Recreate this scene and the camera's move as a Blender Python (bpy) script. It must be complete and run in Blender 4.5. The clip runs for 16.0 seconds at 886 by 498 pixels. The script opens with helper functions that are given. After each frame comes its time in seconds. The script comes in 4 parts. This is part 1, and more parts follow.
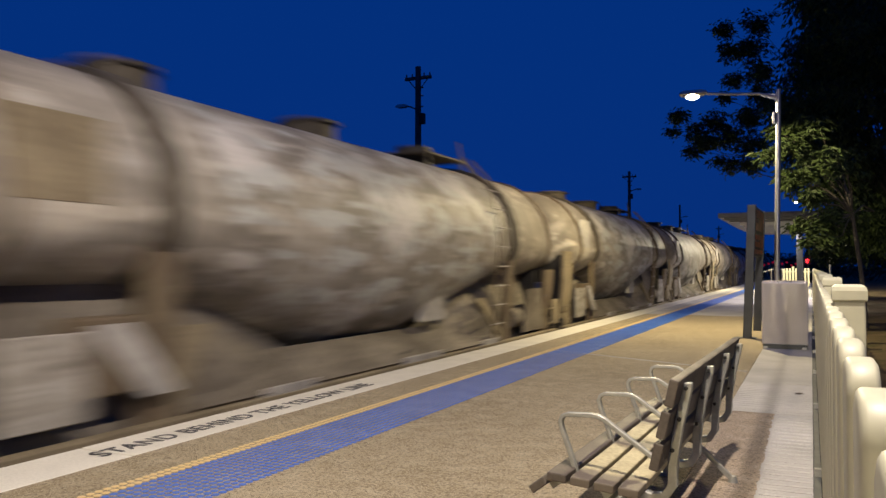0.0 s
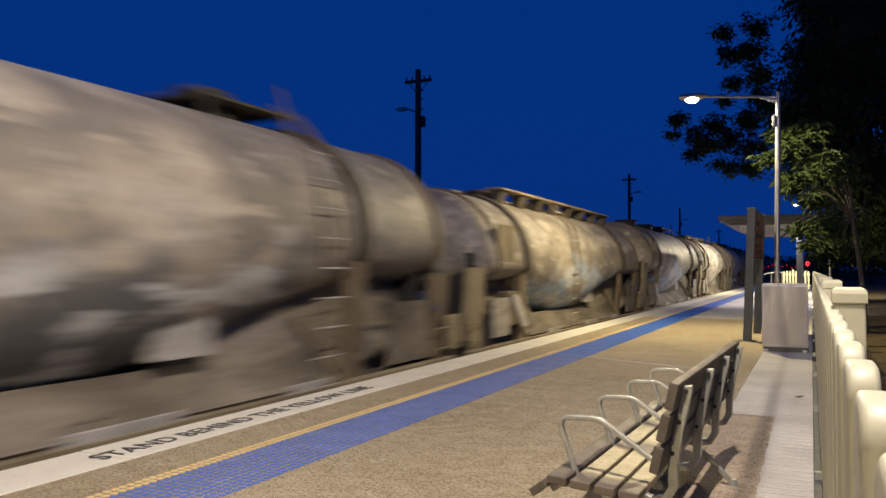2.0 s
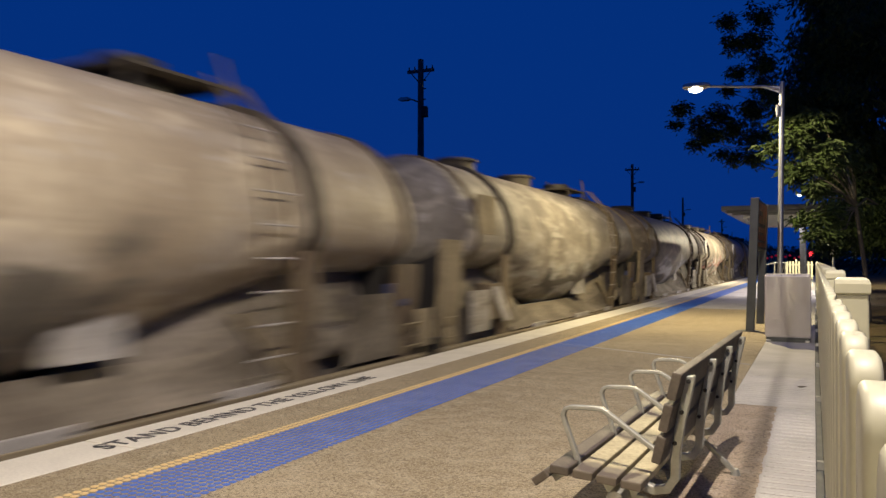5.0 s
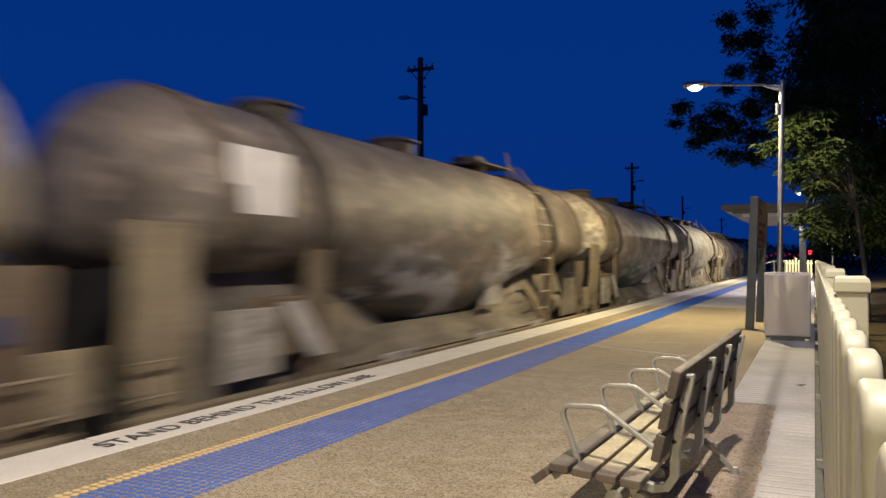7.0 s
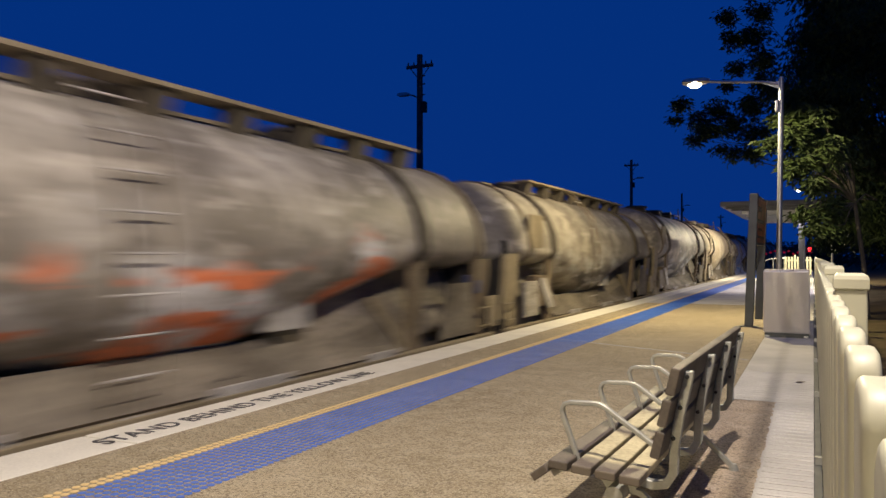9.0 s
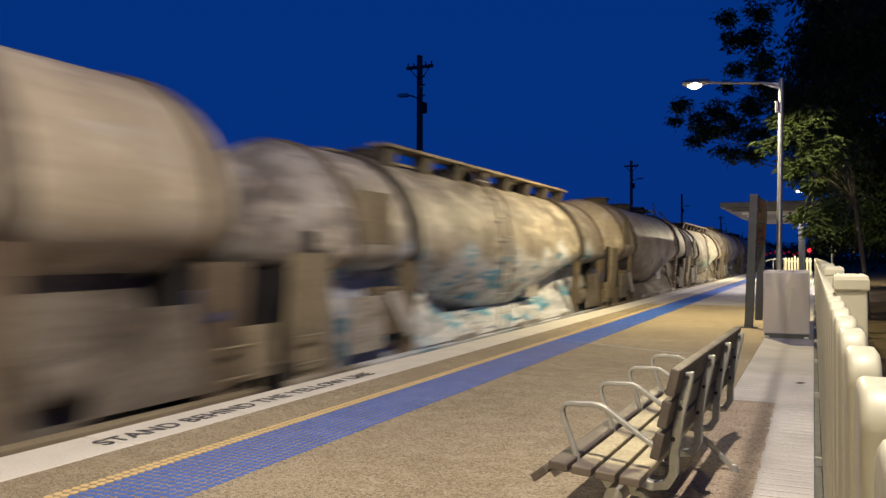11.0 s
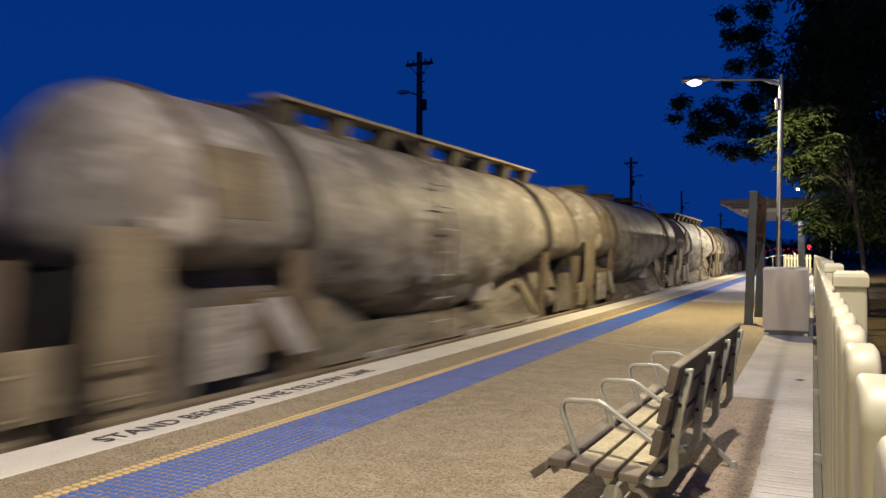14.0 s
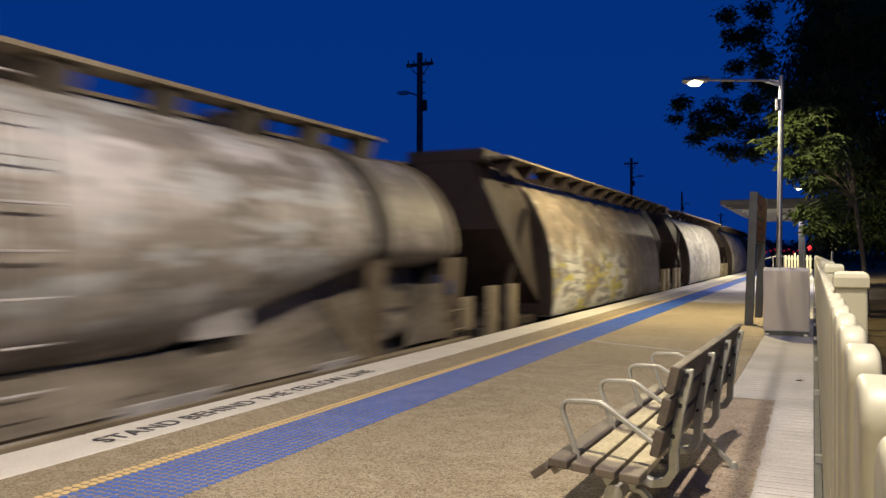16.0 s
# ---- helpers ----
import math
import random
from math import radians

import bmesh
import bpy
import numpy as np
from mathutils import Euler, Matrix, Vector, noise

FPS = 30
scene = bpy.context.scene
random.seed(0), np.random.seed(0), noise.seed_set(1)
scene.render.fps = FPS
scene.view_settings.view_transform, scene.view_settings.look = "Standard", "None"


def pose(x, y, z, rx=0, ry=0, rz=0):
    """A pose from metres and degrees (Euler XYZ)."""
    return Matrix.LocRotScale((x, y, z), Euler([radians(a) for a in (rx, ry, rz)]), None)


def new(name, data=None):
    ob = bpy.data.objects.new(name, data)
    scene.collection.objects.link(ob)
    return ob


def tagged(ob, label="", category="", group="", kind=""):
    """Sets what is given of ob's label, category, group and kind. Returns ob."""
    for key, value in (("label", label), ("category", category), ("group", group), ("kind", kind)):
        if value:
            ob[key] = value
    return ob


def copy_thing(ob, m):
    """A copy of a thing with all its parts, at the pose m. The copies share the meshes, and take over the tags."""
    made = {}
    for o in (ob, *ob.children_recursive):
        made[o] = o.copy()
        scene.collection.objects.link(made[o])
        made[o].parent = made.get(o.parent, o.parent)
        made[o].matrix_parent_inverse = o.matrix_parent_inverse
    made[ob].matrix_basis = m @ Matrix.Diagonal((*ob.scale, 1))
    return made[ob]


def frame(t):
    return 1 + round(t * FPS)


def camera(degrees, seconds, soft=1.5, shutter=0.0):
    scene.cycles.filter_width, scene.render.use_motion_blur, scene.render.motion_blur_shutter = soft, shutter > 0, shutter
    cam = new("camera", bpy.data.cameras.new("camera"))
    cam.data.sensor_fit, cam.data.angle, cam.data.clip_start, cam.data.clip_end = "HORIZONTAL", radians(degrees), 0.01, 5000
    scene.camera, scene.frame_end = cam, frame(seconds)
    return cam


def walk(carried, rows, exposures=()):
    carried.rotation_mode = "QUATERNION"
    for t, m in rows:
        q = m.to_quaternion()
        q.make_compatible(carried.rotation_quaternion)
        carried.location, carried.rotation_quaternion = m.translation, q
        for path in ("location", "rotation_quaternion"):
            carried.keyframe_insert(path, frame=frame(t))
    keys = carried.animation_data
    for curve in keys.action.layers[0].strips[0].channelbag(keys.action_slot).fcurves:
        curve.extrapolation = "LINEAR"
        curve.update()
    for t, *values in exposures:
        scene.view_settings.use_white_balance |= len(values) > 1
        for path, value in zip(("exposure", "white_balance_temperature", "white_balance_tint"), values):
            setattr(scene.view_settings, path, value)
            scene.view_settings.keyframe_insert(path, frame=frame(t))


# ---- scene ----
# The camera stands beside the fence and only turns a little.
F = 1385.0
EYE = (0.0, 0.0, 1.09)
cam = camera(59.03, 16.0, 1.5, 0.5)


def aim(dx, dy):
    """Camera pose from small turns (left, up), in thousandths of the lens length."""
    return pose(*EYE, 90 + math.degrees(0.00708 + dy / F), 0, math.degrees(0.44206 + dx / F))


TURNS = [(0, -3, 23), (0.5, -2.5, 22.5), (1, -2.5, 22), (1.5, -3, 24), (2, -3, 28), (2.5, -2.5, 27.5), (3, -1.5, 26),
         (3.5, -1, 27), (4, 0.5, 21), (6.5, 1.5, 8), (7, 1.2, 8), (7.5, 0.7, 8), (8, 0, 6), (8.5, 0, 4.5), (9, 0, 3),
         (11.5, 0, 4.5), (12, 0, 2), (12.5, 0, 0.5), (13, 0, 0), (13.5, 0, 0), (14, -0.5, -1), (14.5, -0.3, -1.5),
         (15, -0.5, -1.5), (15.5, -0.3, -1), (16, 0, 0)]
walk(cam, [(t, aim(dx, dy)) for t, dx, dy in TURNS])

# ---- sky and lamps ----
world = bpy.data.worlds.new("dusk")
scene.world = world
world.use_nodes = True
wn = world.node_tree.nodes
sky = wn.new("ShaderNodeTexSky")
sky.sky_type, sky.sun_disc = "NISHITA", False
sky.sun_elevation, sky.sun_rotation = radians(1.0), radians(150)
tint = wn.new("ShaderNodeMix")
tint.data_type, tint.blend_type = "RGBA", "MIX"
tint.inputs[0].default_value = 0.999
tint.inputs[7].default_value = (0.0, 0.0275, 0.195, 1)
world.node_tree.links.new(sky.outputs[0], tint.inputs[6])
world.node_tree.links.new(tint.outputs[2], wn["Background"].inputs[0])
wn["Background"].inputs[1].default_value = 1.0


def lamp(name, place, watts, colour, size=0.3, kind="AREA", spread=160):
    data = bpy.data.lights.new(name, kind)
    data.energy, data.color = watts, colour
    if kind == "AREA":
        data.shape, data.size, data.spread = "DISK", size, radians(spread)
    else:
        data.shadow_soft_size = size
    ob = new(name, data)
    ob.location = place
    return ob


WARM = (1.0, 0.82, 0.46)


def down_lamp(name, place, watts, colour):
    """A shielded lamp head: light below the rim of the head alone."""
    data = bpy.data.lights.new(name, "SPOT")
    data.energy, data.color, data.shadow_soft_size = watts, colour, 0.035
    data.spot_size, data.spot_blend = radians(172), 0.12
    ob = new(name, data)
    ob.location = place
    return ob


down_lamp("platform_light", (-1.9, 14.5, 4.05), 1350, WARM)
down_lamp("platform_light", (0.0, 1.5, 5.5), 2020, (1.0, 0.875, 0.755))
down_lamp("platform_light", (-1.9, -11.0, 4.05), 2600, WARM)
down_lamp("platform_light", (-0.6, 40.0, 4.02), 2900, (1.0, 0.86, 0.58))
for y in (26.8, 30.5):
    lamp("shelter_light", (-0.68, y, 2.38), 95, (1.0, 0.88, 0.95), 0.25)

# ---- materials ----


def material(name, base, rough=0.7, metal=0.0, vary=0.25, scale=6.0, fine=60.0, bump=0.15, second=None, emit=0.0, spec=0.5, noise_detail=6, stretch=None):
    m = bpy.data.materials.new(name)
    m.use_nodes = True
    n, l = m.node_tree.nodes, m.node_tree.links
    b = n["Principled BSDF"]
    b.inputs["Roughness"].default_value, b.inputs["Metallic"].default_value = rough, metal
    b.inputs["Specular IOR Level"].default_value = spec
    if emit:
        b.inputs["Base Color"].default_value = (*base, 1)
        b.inputs["Emission Color"].default_value = (*base, 1)
        b.inputs["Emission Strength"].default_value = emit
        return m
    tc = n.new("ShaderNodeTexCoord")
    big, small = n.new("ShaderNodeTexNoise"), n.new("ShaderNodeTexNoise")
    big.inputs["Scale"].default_value, big.inputs["Detail"].default_value = scale, noise_detail
    small.inputs["Scale"].default_value, small.inputs["Detail"].default_value = fine, 4
    ramp, mix, grain = n.new("ShaderNodeValToRGB"), n.new("ShaderNodeMix"), n.new("ShaderNodeMix")
    ramp.color_ramp.elements[0].position, ramp.color_ramp.elements[1].position = 0.35, 0.68
    for x in (mix, grain):
        x.data_type = "RGBA"
    second = second or tuple(c * (1 - 1.6 * vary) for c in base)
    mix.inputs[6].default_value, mix.inputs[7].default_value = (*base, 1), (*second, 1)
    where = tc.outputs["Object"]
    if stretch:
        vm = n.new("ShaderNodeVectorMath")
        vm.operation = "MULTIPLY"
        vm.inputs[1].default_value = stretch
        l.new(where, vm.inputs[0])
        l.new(vm.outputs[0], big.inputs["Vector"])
    else:
        l.new(where, big.inputs["Vector"])
    l.new(where, small.inputs["Vector"])
    l.new(big.outputs[0], ramp.inputs[0])
    l.new(ramp.outputs[0], mix.inputs[0])
    grain.blend_type = "MULTIPLY"
    grain.inputs[0].default_value = min(1.0, vary * 2.2)
    gr = n.new("ShaderNodeValToRGB")
    gr.color_ramp.elements[0].position, gr.color_ramp.elements[1].position = 0.3, 0.62
    gr.color_ramp.elements[0].color = (0.45, 0.45, 0.45, 1)
    l.new(small.outputs[0], gr.inputs[0])
    l.new(mix.outputs[2], grain.inputs[6])
    l.new(gr.outputs[0], grain.inputs[7])
    l.new(grain.outputs[2], b.inputs["Base Color"])
    if bump:
        bp = n.new("ShaderNodeBump")
        bp.inputs["Strength"].default_value, bp.inputs["Distance"].default_value = bump, 0.01
        l.new(small.outputs[0], bp.inputs["Height"])
        l.new(bp.outputs[0], b.inputs["Normal"])
    rr = n.new("ShaderNodeMapRange")
    rr.inputs[3].default_value, rr.inputs[4].default_value = max(0.05, rough - 0.12), min(1.0, rough + 0.12)
    l.new(big.outputs[0], rr.inputs[0])
    l.new(rr.outputs[0], b.inputs["Roughness"])
    return m


def tank_material(name, base, dark, paint, amount=0.5, low=True, seed=0.0, span=3.1, reach=0.0, pale=(0.42, 0.39, 0.35)):
    """Cement-dusted steel with long streaks, scabs of pale crust and sprayed patches."""
    m = bpy.data.materials.new(name)
    m.use_nodes = True
    n, l = m.node_tree.nodes, m.node_tree.links
    b = n["Principled BSDF"]
    b.inputs["Roughness"].default_value = 0.62
    b.inputs["Specular IOR Level"].default_value = 0.35
    tc, mp = n.new("ShaderNodeTexCoord"), n.new("ShaderNodeMapping")
    mp.inputs["Location"].default_value = (seed, seed * 1.7, seed * 0.6)
    l.new(tc.outputs["Object"], mp.inputs[0])

    def blot(scale, lo, hi, detail=5, stretch=(1, 1, 1)):
        v = n.new("ShaderNodeVectorMath")
        v.operation = "MULTIPLY"
        v.inputs[1].default_value = stretch
        t, r = n.new("ShaderNodeTexNoise"), n.new("ShaderNodeMapRange")
        t.inputs["Scale"].default_value, t.inputs["Detail"].default_value = scale, detail
        r.inputs[1].default_value, r.inputs[2].default_value = lo, hi
        l.new(mp.outputs[0], v.inputs[0])
        l.new(v.outputs[0], t.inputs["Vector"])
        l.new(t.outputs[0], r.inputs[0])
        return r.outputs[0]

    def over(a, colour, fac):
        x = n.new("ShaderNodeMix")
        x.data_type = "RGBA"
        if isinstance(a, tuple):
            x.inputs[6].default_value = (*a, 1)
        else:
            l.new(a, x.inputs[6])
        x.inputs[7].default_value = (*colour, 1)
        l.new(fac, x.inputs[0])
        return x.outputs[2]

    def times(a, c):
        x = n.new("ShaderNodeMath")
        x.operation = "MULTIPLY"
        l.new(a, x.inputs[0])
        if isinstance(c, float):
            x.inputs[1].default_value = c
        else:
            l.new(c, x.inputs[1])
        return x.outputs[0]

    sep = n.new("ShaderNodeSeparateXYZ")
    l.new(tc.outputs["Object"], sep.inputs[0])
    c = over(base, dark, blot(0.8, 0.4, 0.7))
    c = over(c, dark, times(blot(2.2, 0.45, 0.7, 6, (1, 1.9, 0.22)), 0.75))
    c = over(c, dark, times(blot(1.9, 0.55, 0.62, 7, (1, 0.7, 1.2)), 0.55))
    c = over(c, tuple(min(1, v * 1.3) for v in base), times(blot(2.6, 0.55, 0.62, 7, (1, 0.6, 1.4)), 0.7))
    c = over(c, pale, times(blot(1.5, 0.52, 0.66, 7, (1, 0.5, 1.3)), 0.4))
    band = n.new("ShaderNodeMapRange")
    band.inputs[1].default_value, band.inputs[2].default_value = (2.05 + reach, 1.75 + reach) if low else (1.1, 1.7)
    ragged, jit = n.new("ShaderNodeTexNoise"), n.new("ShaderNodeMath")
    ragged.inputs["Scale"].default_value, ragged.inputs["Detail"].default_value = 1.1, 4
    l.new(mp.outputs[0], ragged.inputs["Vector"])
    jit.operation, jit.inputs[1].default_value = "MULTIPLY_ADD", 1.6
    l.new(ragged.outputs[0], jit.inputs[0])
    l.new(sep.outputs[2], jit.inputs[2])
    l.new(jit.outputs[0], band.inputs[0])
    ends = n.new("ShaderNodeMath")
    ends.operation = "COMPARE"
    ends.inputs[1].default_value, ends.inputs[2].default_value = 6.4, span
    l.new(sep.outputs[1], ends.inputs[0])
    zone = times(band.outputs[0], ends.outputs[0])
    for i, colour in enumerate(paint):
        lo = 0.62 - 0.2 * amount if i == 0 else 0.52
        c = over(c, colour, times(zone, blot(0.9 + 0.6 * i, lo, lo + 0.06, 4, (1, 0.8, 1.4 + i))))
    c = over(c, dark, times(blot(5.5, 0.55, 0.62, 6, (1, 0.8, 1)), 0.55))
    c = over(c, pale, times(blot(4.2, 0.6, 0.66, 6, (1, 0.6, 1.2)), 0.6))
    c = over(c, (0.1, 0.09, 0.075), times(blot(14, 0.5, 0.8, 4), 0.5))
    # darker towards the trailing end of each wagon, broken up by noise
    rear = n.new("ShaderNodeMapRange")
    rear.inputs[1].default_value, rear.inputs[2].default_value = 9.3, 12.3
    l.new(sep.outputs[1], rear.inputs[0])
    c = over(c, tuple(v * 0.8 for v in dark), times(times(rear.outputs[0], blot(1.7, 0.25, 0.55, 5, (1, 1, 0.5))), 0.85))
    # darker tone over the crown with a ragged lower edge
    crown, wave = n.new("ShaderNodeMapRange"), n.new("ShaderNodeMath")
    crown.inputs[1].default_value, crown.inputs[2].default_value = 2.72, 3.3
    wave.operation, wave.inputs[1].default_value = "MULTIPLY_ADD", 1.2
    l.new(ragged.outputs[0], wave.inputs[0])
    l.new(sep.outputs[2], wave.inputs[2])
    l.new(wave.outputs[0], crown.inputs[0])
    c = over(c, dark, times(crown.outputs[0], 0.6))
    l.new(c, b.inputs["Base Color"])
    bp, t = n.new("ShaderNodeBump"), n.new("ShaderNodeTexNoise")
    t.inputs["Scale"].default_value = 9
    l.new(tc.outputs["Object"], t.inputs["Vector"])
    bp.inputs["Strength"].default_value, bp.inputs["Distance"].default_value = 0.4, 0.03
    l.new(t.outputs[0], bp.inputs["Height"])
    l.new(bp.outputs[0], b.inputs["Normal"])
    return m


def grit_material(name, base, worn, stone, tar):
    """Asphalt with broad wear, scuffs across the platform, dark tar pits and pale exposed stones."""
    m = bpy.data.materials.new(name)
    m.use_nodes = True
    n, l = m.node_tree.nodes, m.node_tree.links
    b = n["Principled BSDF"]
    b.inputs["Roughness"].default_value, b.inputs["Specular IOR Level"].default_value = 0.88, 0.3
    tc = n.new("ShaderNodeTexCoord")

    def field(scale, lo, hi, detail, stretch=(1, 1, 1)):
        v, t, r = n.new("ShaderNodeVectorMath"), n.new("ShaderNodeTexNoise"), n.new("ShaderNodeMapRange")
        v.operation, v.inputs[1].default_value = "MULTIPLY", stretch
        t.inputs["Scale"].default_value, t.inputs["Detail"].default_value = scale, detail
        r.inputs[1].default_value, r.inputs[2].default_value = lo, hi
        l.new(tc.outputs["Object"], v.inputs[0])
        l.new(v.outputs[0], t.inputs["Vector"])
        l.new(t.outputs[0], r.inputs[0])
        return r.outputs[0]

    def over(a, colour, fac, much):
        x, k = n.new("ShaderNodeMix"), n.new("ShaderNodeMath")
        x.data_type, k.operation, k.inputs[1].default_value = "RGBA", "MULTIPLY", much
        if isinstance(a, tuple):
            x.inputs[6].default_value = (*a, 1)
        else:
            l.new(a, x.inputs[6])
        x.inputs[7].default_value = (*colour, 1)
        l.new(fac, k.inputs[0])
        l.new(k.outputs[0], x.inputs[0])
        return x.outputs[2]

    c = over(base, worn, field(0.7, 0.35, 0.7, 5), 0.85)
    c = over(c, worn, field(1.6, 0.5, 0.68, 6, (0.6, 2.6, 1)), 0.55)
    c = over(c, stone, field(7, 0.45, 0.7, 7), 0.45)
    c = over(c, tar, field(16, 0.55, 0.7, 7), 0.45)
    c = over(c, tar, field(48, 0.5, 0.62, 4), 0.65)
    c = over(c, stone, field(110, 0.56, 0.64, 2), 0.75)
    c = over(c, tar, field(150, 0.56, 0.66, 2), 0.75)
    l.new(c, b.inputs["Base Color"])
    bp = n.new("ShaderNodeBump")
    bp.inputs["Strength"].default_value, bp.inputs["Distance"].default_value = 0.6, 0.006
    l.new(field(95, 0.3, 0.7, 4), bp.inputs["Height"])
    l.new(bp.outputs[0], b.inputs["Normal"])
    return m


ASPHALT = grit_material("worn_brown_asphalt", (0.38, 0.312, 0.2), (0.25, 0.198, 0.118), (0.52, 0.445, 0.315), (0.1, 0.078, 0.046))
PATCH = grit_material("pinkish_patch", (0.4, 0.315, 0.235), (0.24, 0.18, 0.13), (0.5, 0.42, 0.34), (0.11, 0.085, 0.06))
CONCRETE = material("pale_concrete", (0.5, 0.48, 0.455), 0.8, 0, 0.16, 1.5, 70, 0.25)
GROOVE = material("groove_dirt", (0.21, 0.19, 0.165), 0.9, 0, 0.3, 7, 60, 0.3)
COPING = material("white_coping_paint", (0.72, 0.68, 0.58), 0.6, 0, 0.08, 3, 50, 0.2)
LETTER = material("black_letter_paint", (0.03, 0.03, 0.035), 0.6, 0, 0.2, 20, 90, 0.05, second=(0.1, 0.095, 0.09))
YELLOW = material("yellow_stud", (0.76, 0.55, 0.24), 0.5, 0, 0.12, 8, 60, 0.05)
BLUE = material("blue_stud", (0.045, 0.145, 0.55), 0.5, 0, 0.15, 4, 60, 0.05)
BLUEBED = material("blue_worn_bed", (0.1, 0.175, 0.44), 0.75, 0, 0.2, 5, 60, 0.2)
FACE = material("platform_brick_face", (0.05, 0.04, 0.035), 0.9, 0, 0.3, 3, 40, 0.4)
CREAM = material("cream_fence_paint", (0.49, 0.47, 0.34), 0.48, 0, 0.05, 3, 30, 0.03)
STEEL = material("galvanised_steel", (0.42, 0.42, 0.41), 0.42, 0.85, 0.12, 12, 90, 0.03)
BRUSHED = material("brushed_stainless", (0.68, 0.645, 0.67), 0.3, 0.6, 0.02, 0.8, 70, 0.01, stretch=(5, 5, 0.25))
CASTING = material("cast_aluminium", (0.36, 0.355, 0.31), 0.5, 0.35, 0.1, 15, 90, 0.05)
TIMBER = material("weathered_slat", (0.36, 0.30, 0.19), 0.6, 0, 0.25, 5, 60, 0.15)
SEATWOOD = material("arm_shaded_seat_slat", (0.47, 0.4, 0.235), 0.6, 0, 0.25, 5, 60, 0.15)


def paint_arm_shade(mat, dark, spots):
    """Paints the arms' cast shadows on the slats as ragged dark bands, pale between."""
    n, l = mat.node_tree.nodes, mat.node_tree.links
    b = n["Principled BSDF"]
    old = b.inputs["Base Color"].links[0].from_socket
    tc, sep, wob = n.new("ShaderNodeTexCoord"), n.new("ShaderNodeSeparateXYZ"), n.new("ShaderNodeTexNoise")
    wob.inputs["Scale"].default_value, wob.inputs["Detail"].default_value = 9, 4
    l.new(tc.outputs["Object"], sep.inputs[0])
    l.new(tc.outputs["Object"], wob.inputs["Vector"])
    for at, reach in spots:
        d, a, r, j, x = [n.new("ShaderNode" + k) for k in ("Math", "Math", "MapRange", "Math", "Mix")]
        d.operation, d.inputs[1].default_value = "SUBTRACT", at
        a.operation = "ABSOLUTE"
        j.operation, j.inputs[1].default_value = "MULTIPLY_ADD", 0.16
        r.inputs[1].default_value, r.inputs[2].default_value = reach + 0.11, reach + 0.05
        x.data_type, x.inputs[7].default_value = "RGBA", (*dark, 1)
        l.new(sep.outputs[1], d.inputs[0])
        l.new(d.outputs[0], a.inputs[0])
        l.new(wob.outputs[0], j.inputs[0])
        l.new(a.outputs[0], j.inputs[2])
        l.new(j.outputs[0], r.inputs[0])
        l.new(old, x.inputs[6])
        l.new(r.outputs[0], x.inputs[0])
        old = x.outputs[2]
    l.new(old, b.inputs["Base Color"])


paint_arm_shade(SEATWOOD, (0.12, 0.096, 0.07), ((-0.03, 0.11), (0.64, 0.07), (1.19, 0.07), (1.82, 0.12)))
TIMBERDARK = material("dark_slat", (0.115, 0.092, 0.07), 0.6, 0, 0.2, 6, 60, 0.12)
CHARCOAL = material("charcoal_paint", (0.055, 0.06, 0.062), 0.5, 0.2, 0.1, 8, 60, 0.03)
HOPEND = material("dark_rust_brown", (0.026, 0.014, 0.009), 0.8, 0, 0.25, 3, 40, 0.3)
RING = material("dark_ring", (0.075, 0.06, 0.042), 0.8, 0, 0.3, 3, 40, 0.2)
RUST = material("rusty_frame", (0.15, 0.115, 0.07), 0.8, 0, 0.3, 3, 40, 0.3, second=(0.09, 0.06, 0.04))
DUSTED = material("dusty_frame", (0.27, 0.22, 0.14), 0.85, 0, 0.35, 1.4, 30, 0.4, second=(0.13, 0.1, 0.062), noise_detail=9)
CAKED = material("caked_cement", (0.25, 0.215, 0.17), 0.9, 0, 0.4, 1.1, 16, 0.8, second=(0.085, 0.068, 0.05), noise_detail=9, stretch=(1, 0.7, 1.5))
PALE = material("worn_pale_paint", (0.5, 0.47, 0.44), 0.7, 0, 0.3, 3, 40, 0.1)
STREAKED = material("streaked_pale_plate", (0.38, 0.35, 0.31), 0.8, 0, 0.4, 2.4, 30, 0.3, second=(0.17, 0.145, 0.115), noise_detail=9, stretch=(1, 0.6, 2.6))
DEEPBLUE = material("deep_blue_paint", (0.03, 0.04, 0.12), 0.5, 0, 0.2, 6, 40, 0.1)
DARKIRON = material("dark_iron", (0.04, 0.036, 0.032), 0.7, 0.3, 0.2, 5, 40, 0.2)
WHEELMAT = material("wheel_steel", (0.12, 0.1, 0.09), 0.6, 0.7, 0.2, 6, 40, 0.1)
CARD = material("white_placard", (0.72, 0.70, 0.66), 0.55, 0, 0.12, 6, 40, 0.03)
RAIL = material("rail_steel", (0.2, 0.17, 0.15), 0.4, 0.9, 0.1, 5, 40, 0.05)
BALLAST = material("ballast", (0.17, 0.15, 0.13), 0.95, 0, 0.35, 9, 30, 0.8, spec=0.05)
DIRT = material("dry_ground", (0.13, 0.095, 0.055), 0.95, 0, 0.3, 2, 30, 0.6, second=(0.07, 0.06, 0.03), spec=0.03)
POLEWOOD = material("dark_pole_wood", (0.11, 0.1, 0.09), 0.85, 0, 0.2, 4, 50, 0.2)
LEAF = material("gum_leaf", (0.038, 0.058, 0.016), 0.6, 0, 0.3, 2.2, 20, 0.0, second=(0.014, 0.022, 0.008), spec=0.15)
BARK = material("grey_bark", (0.075, 0.064, 0.05), 0.8, 0, 0.25, 3, 30, 0.3)
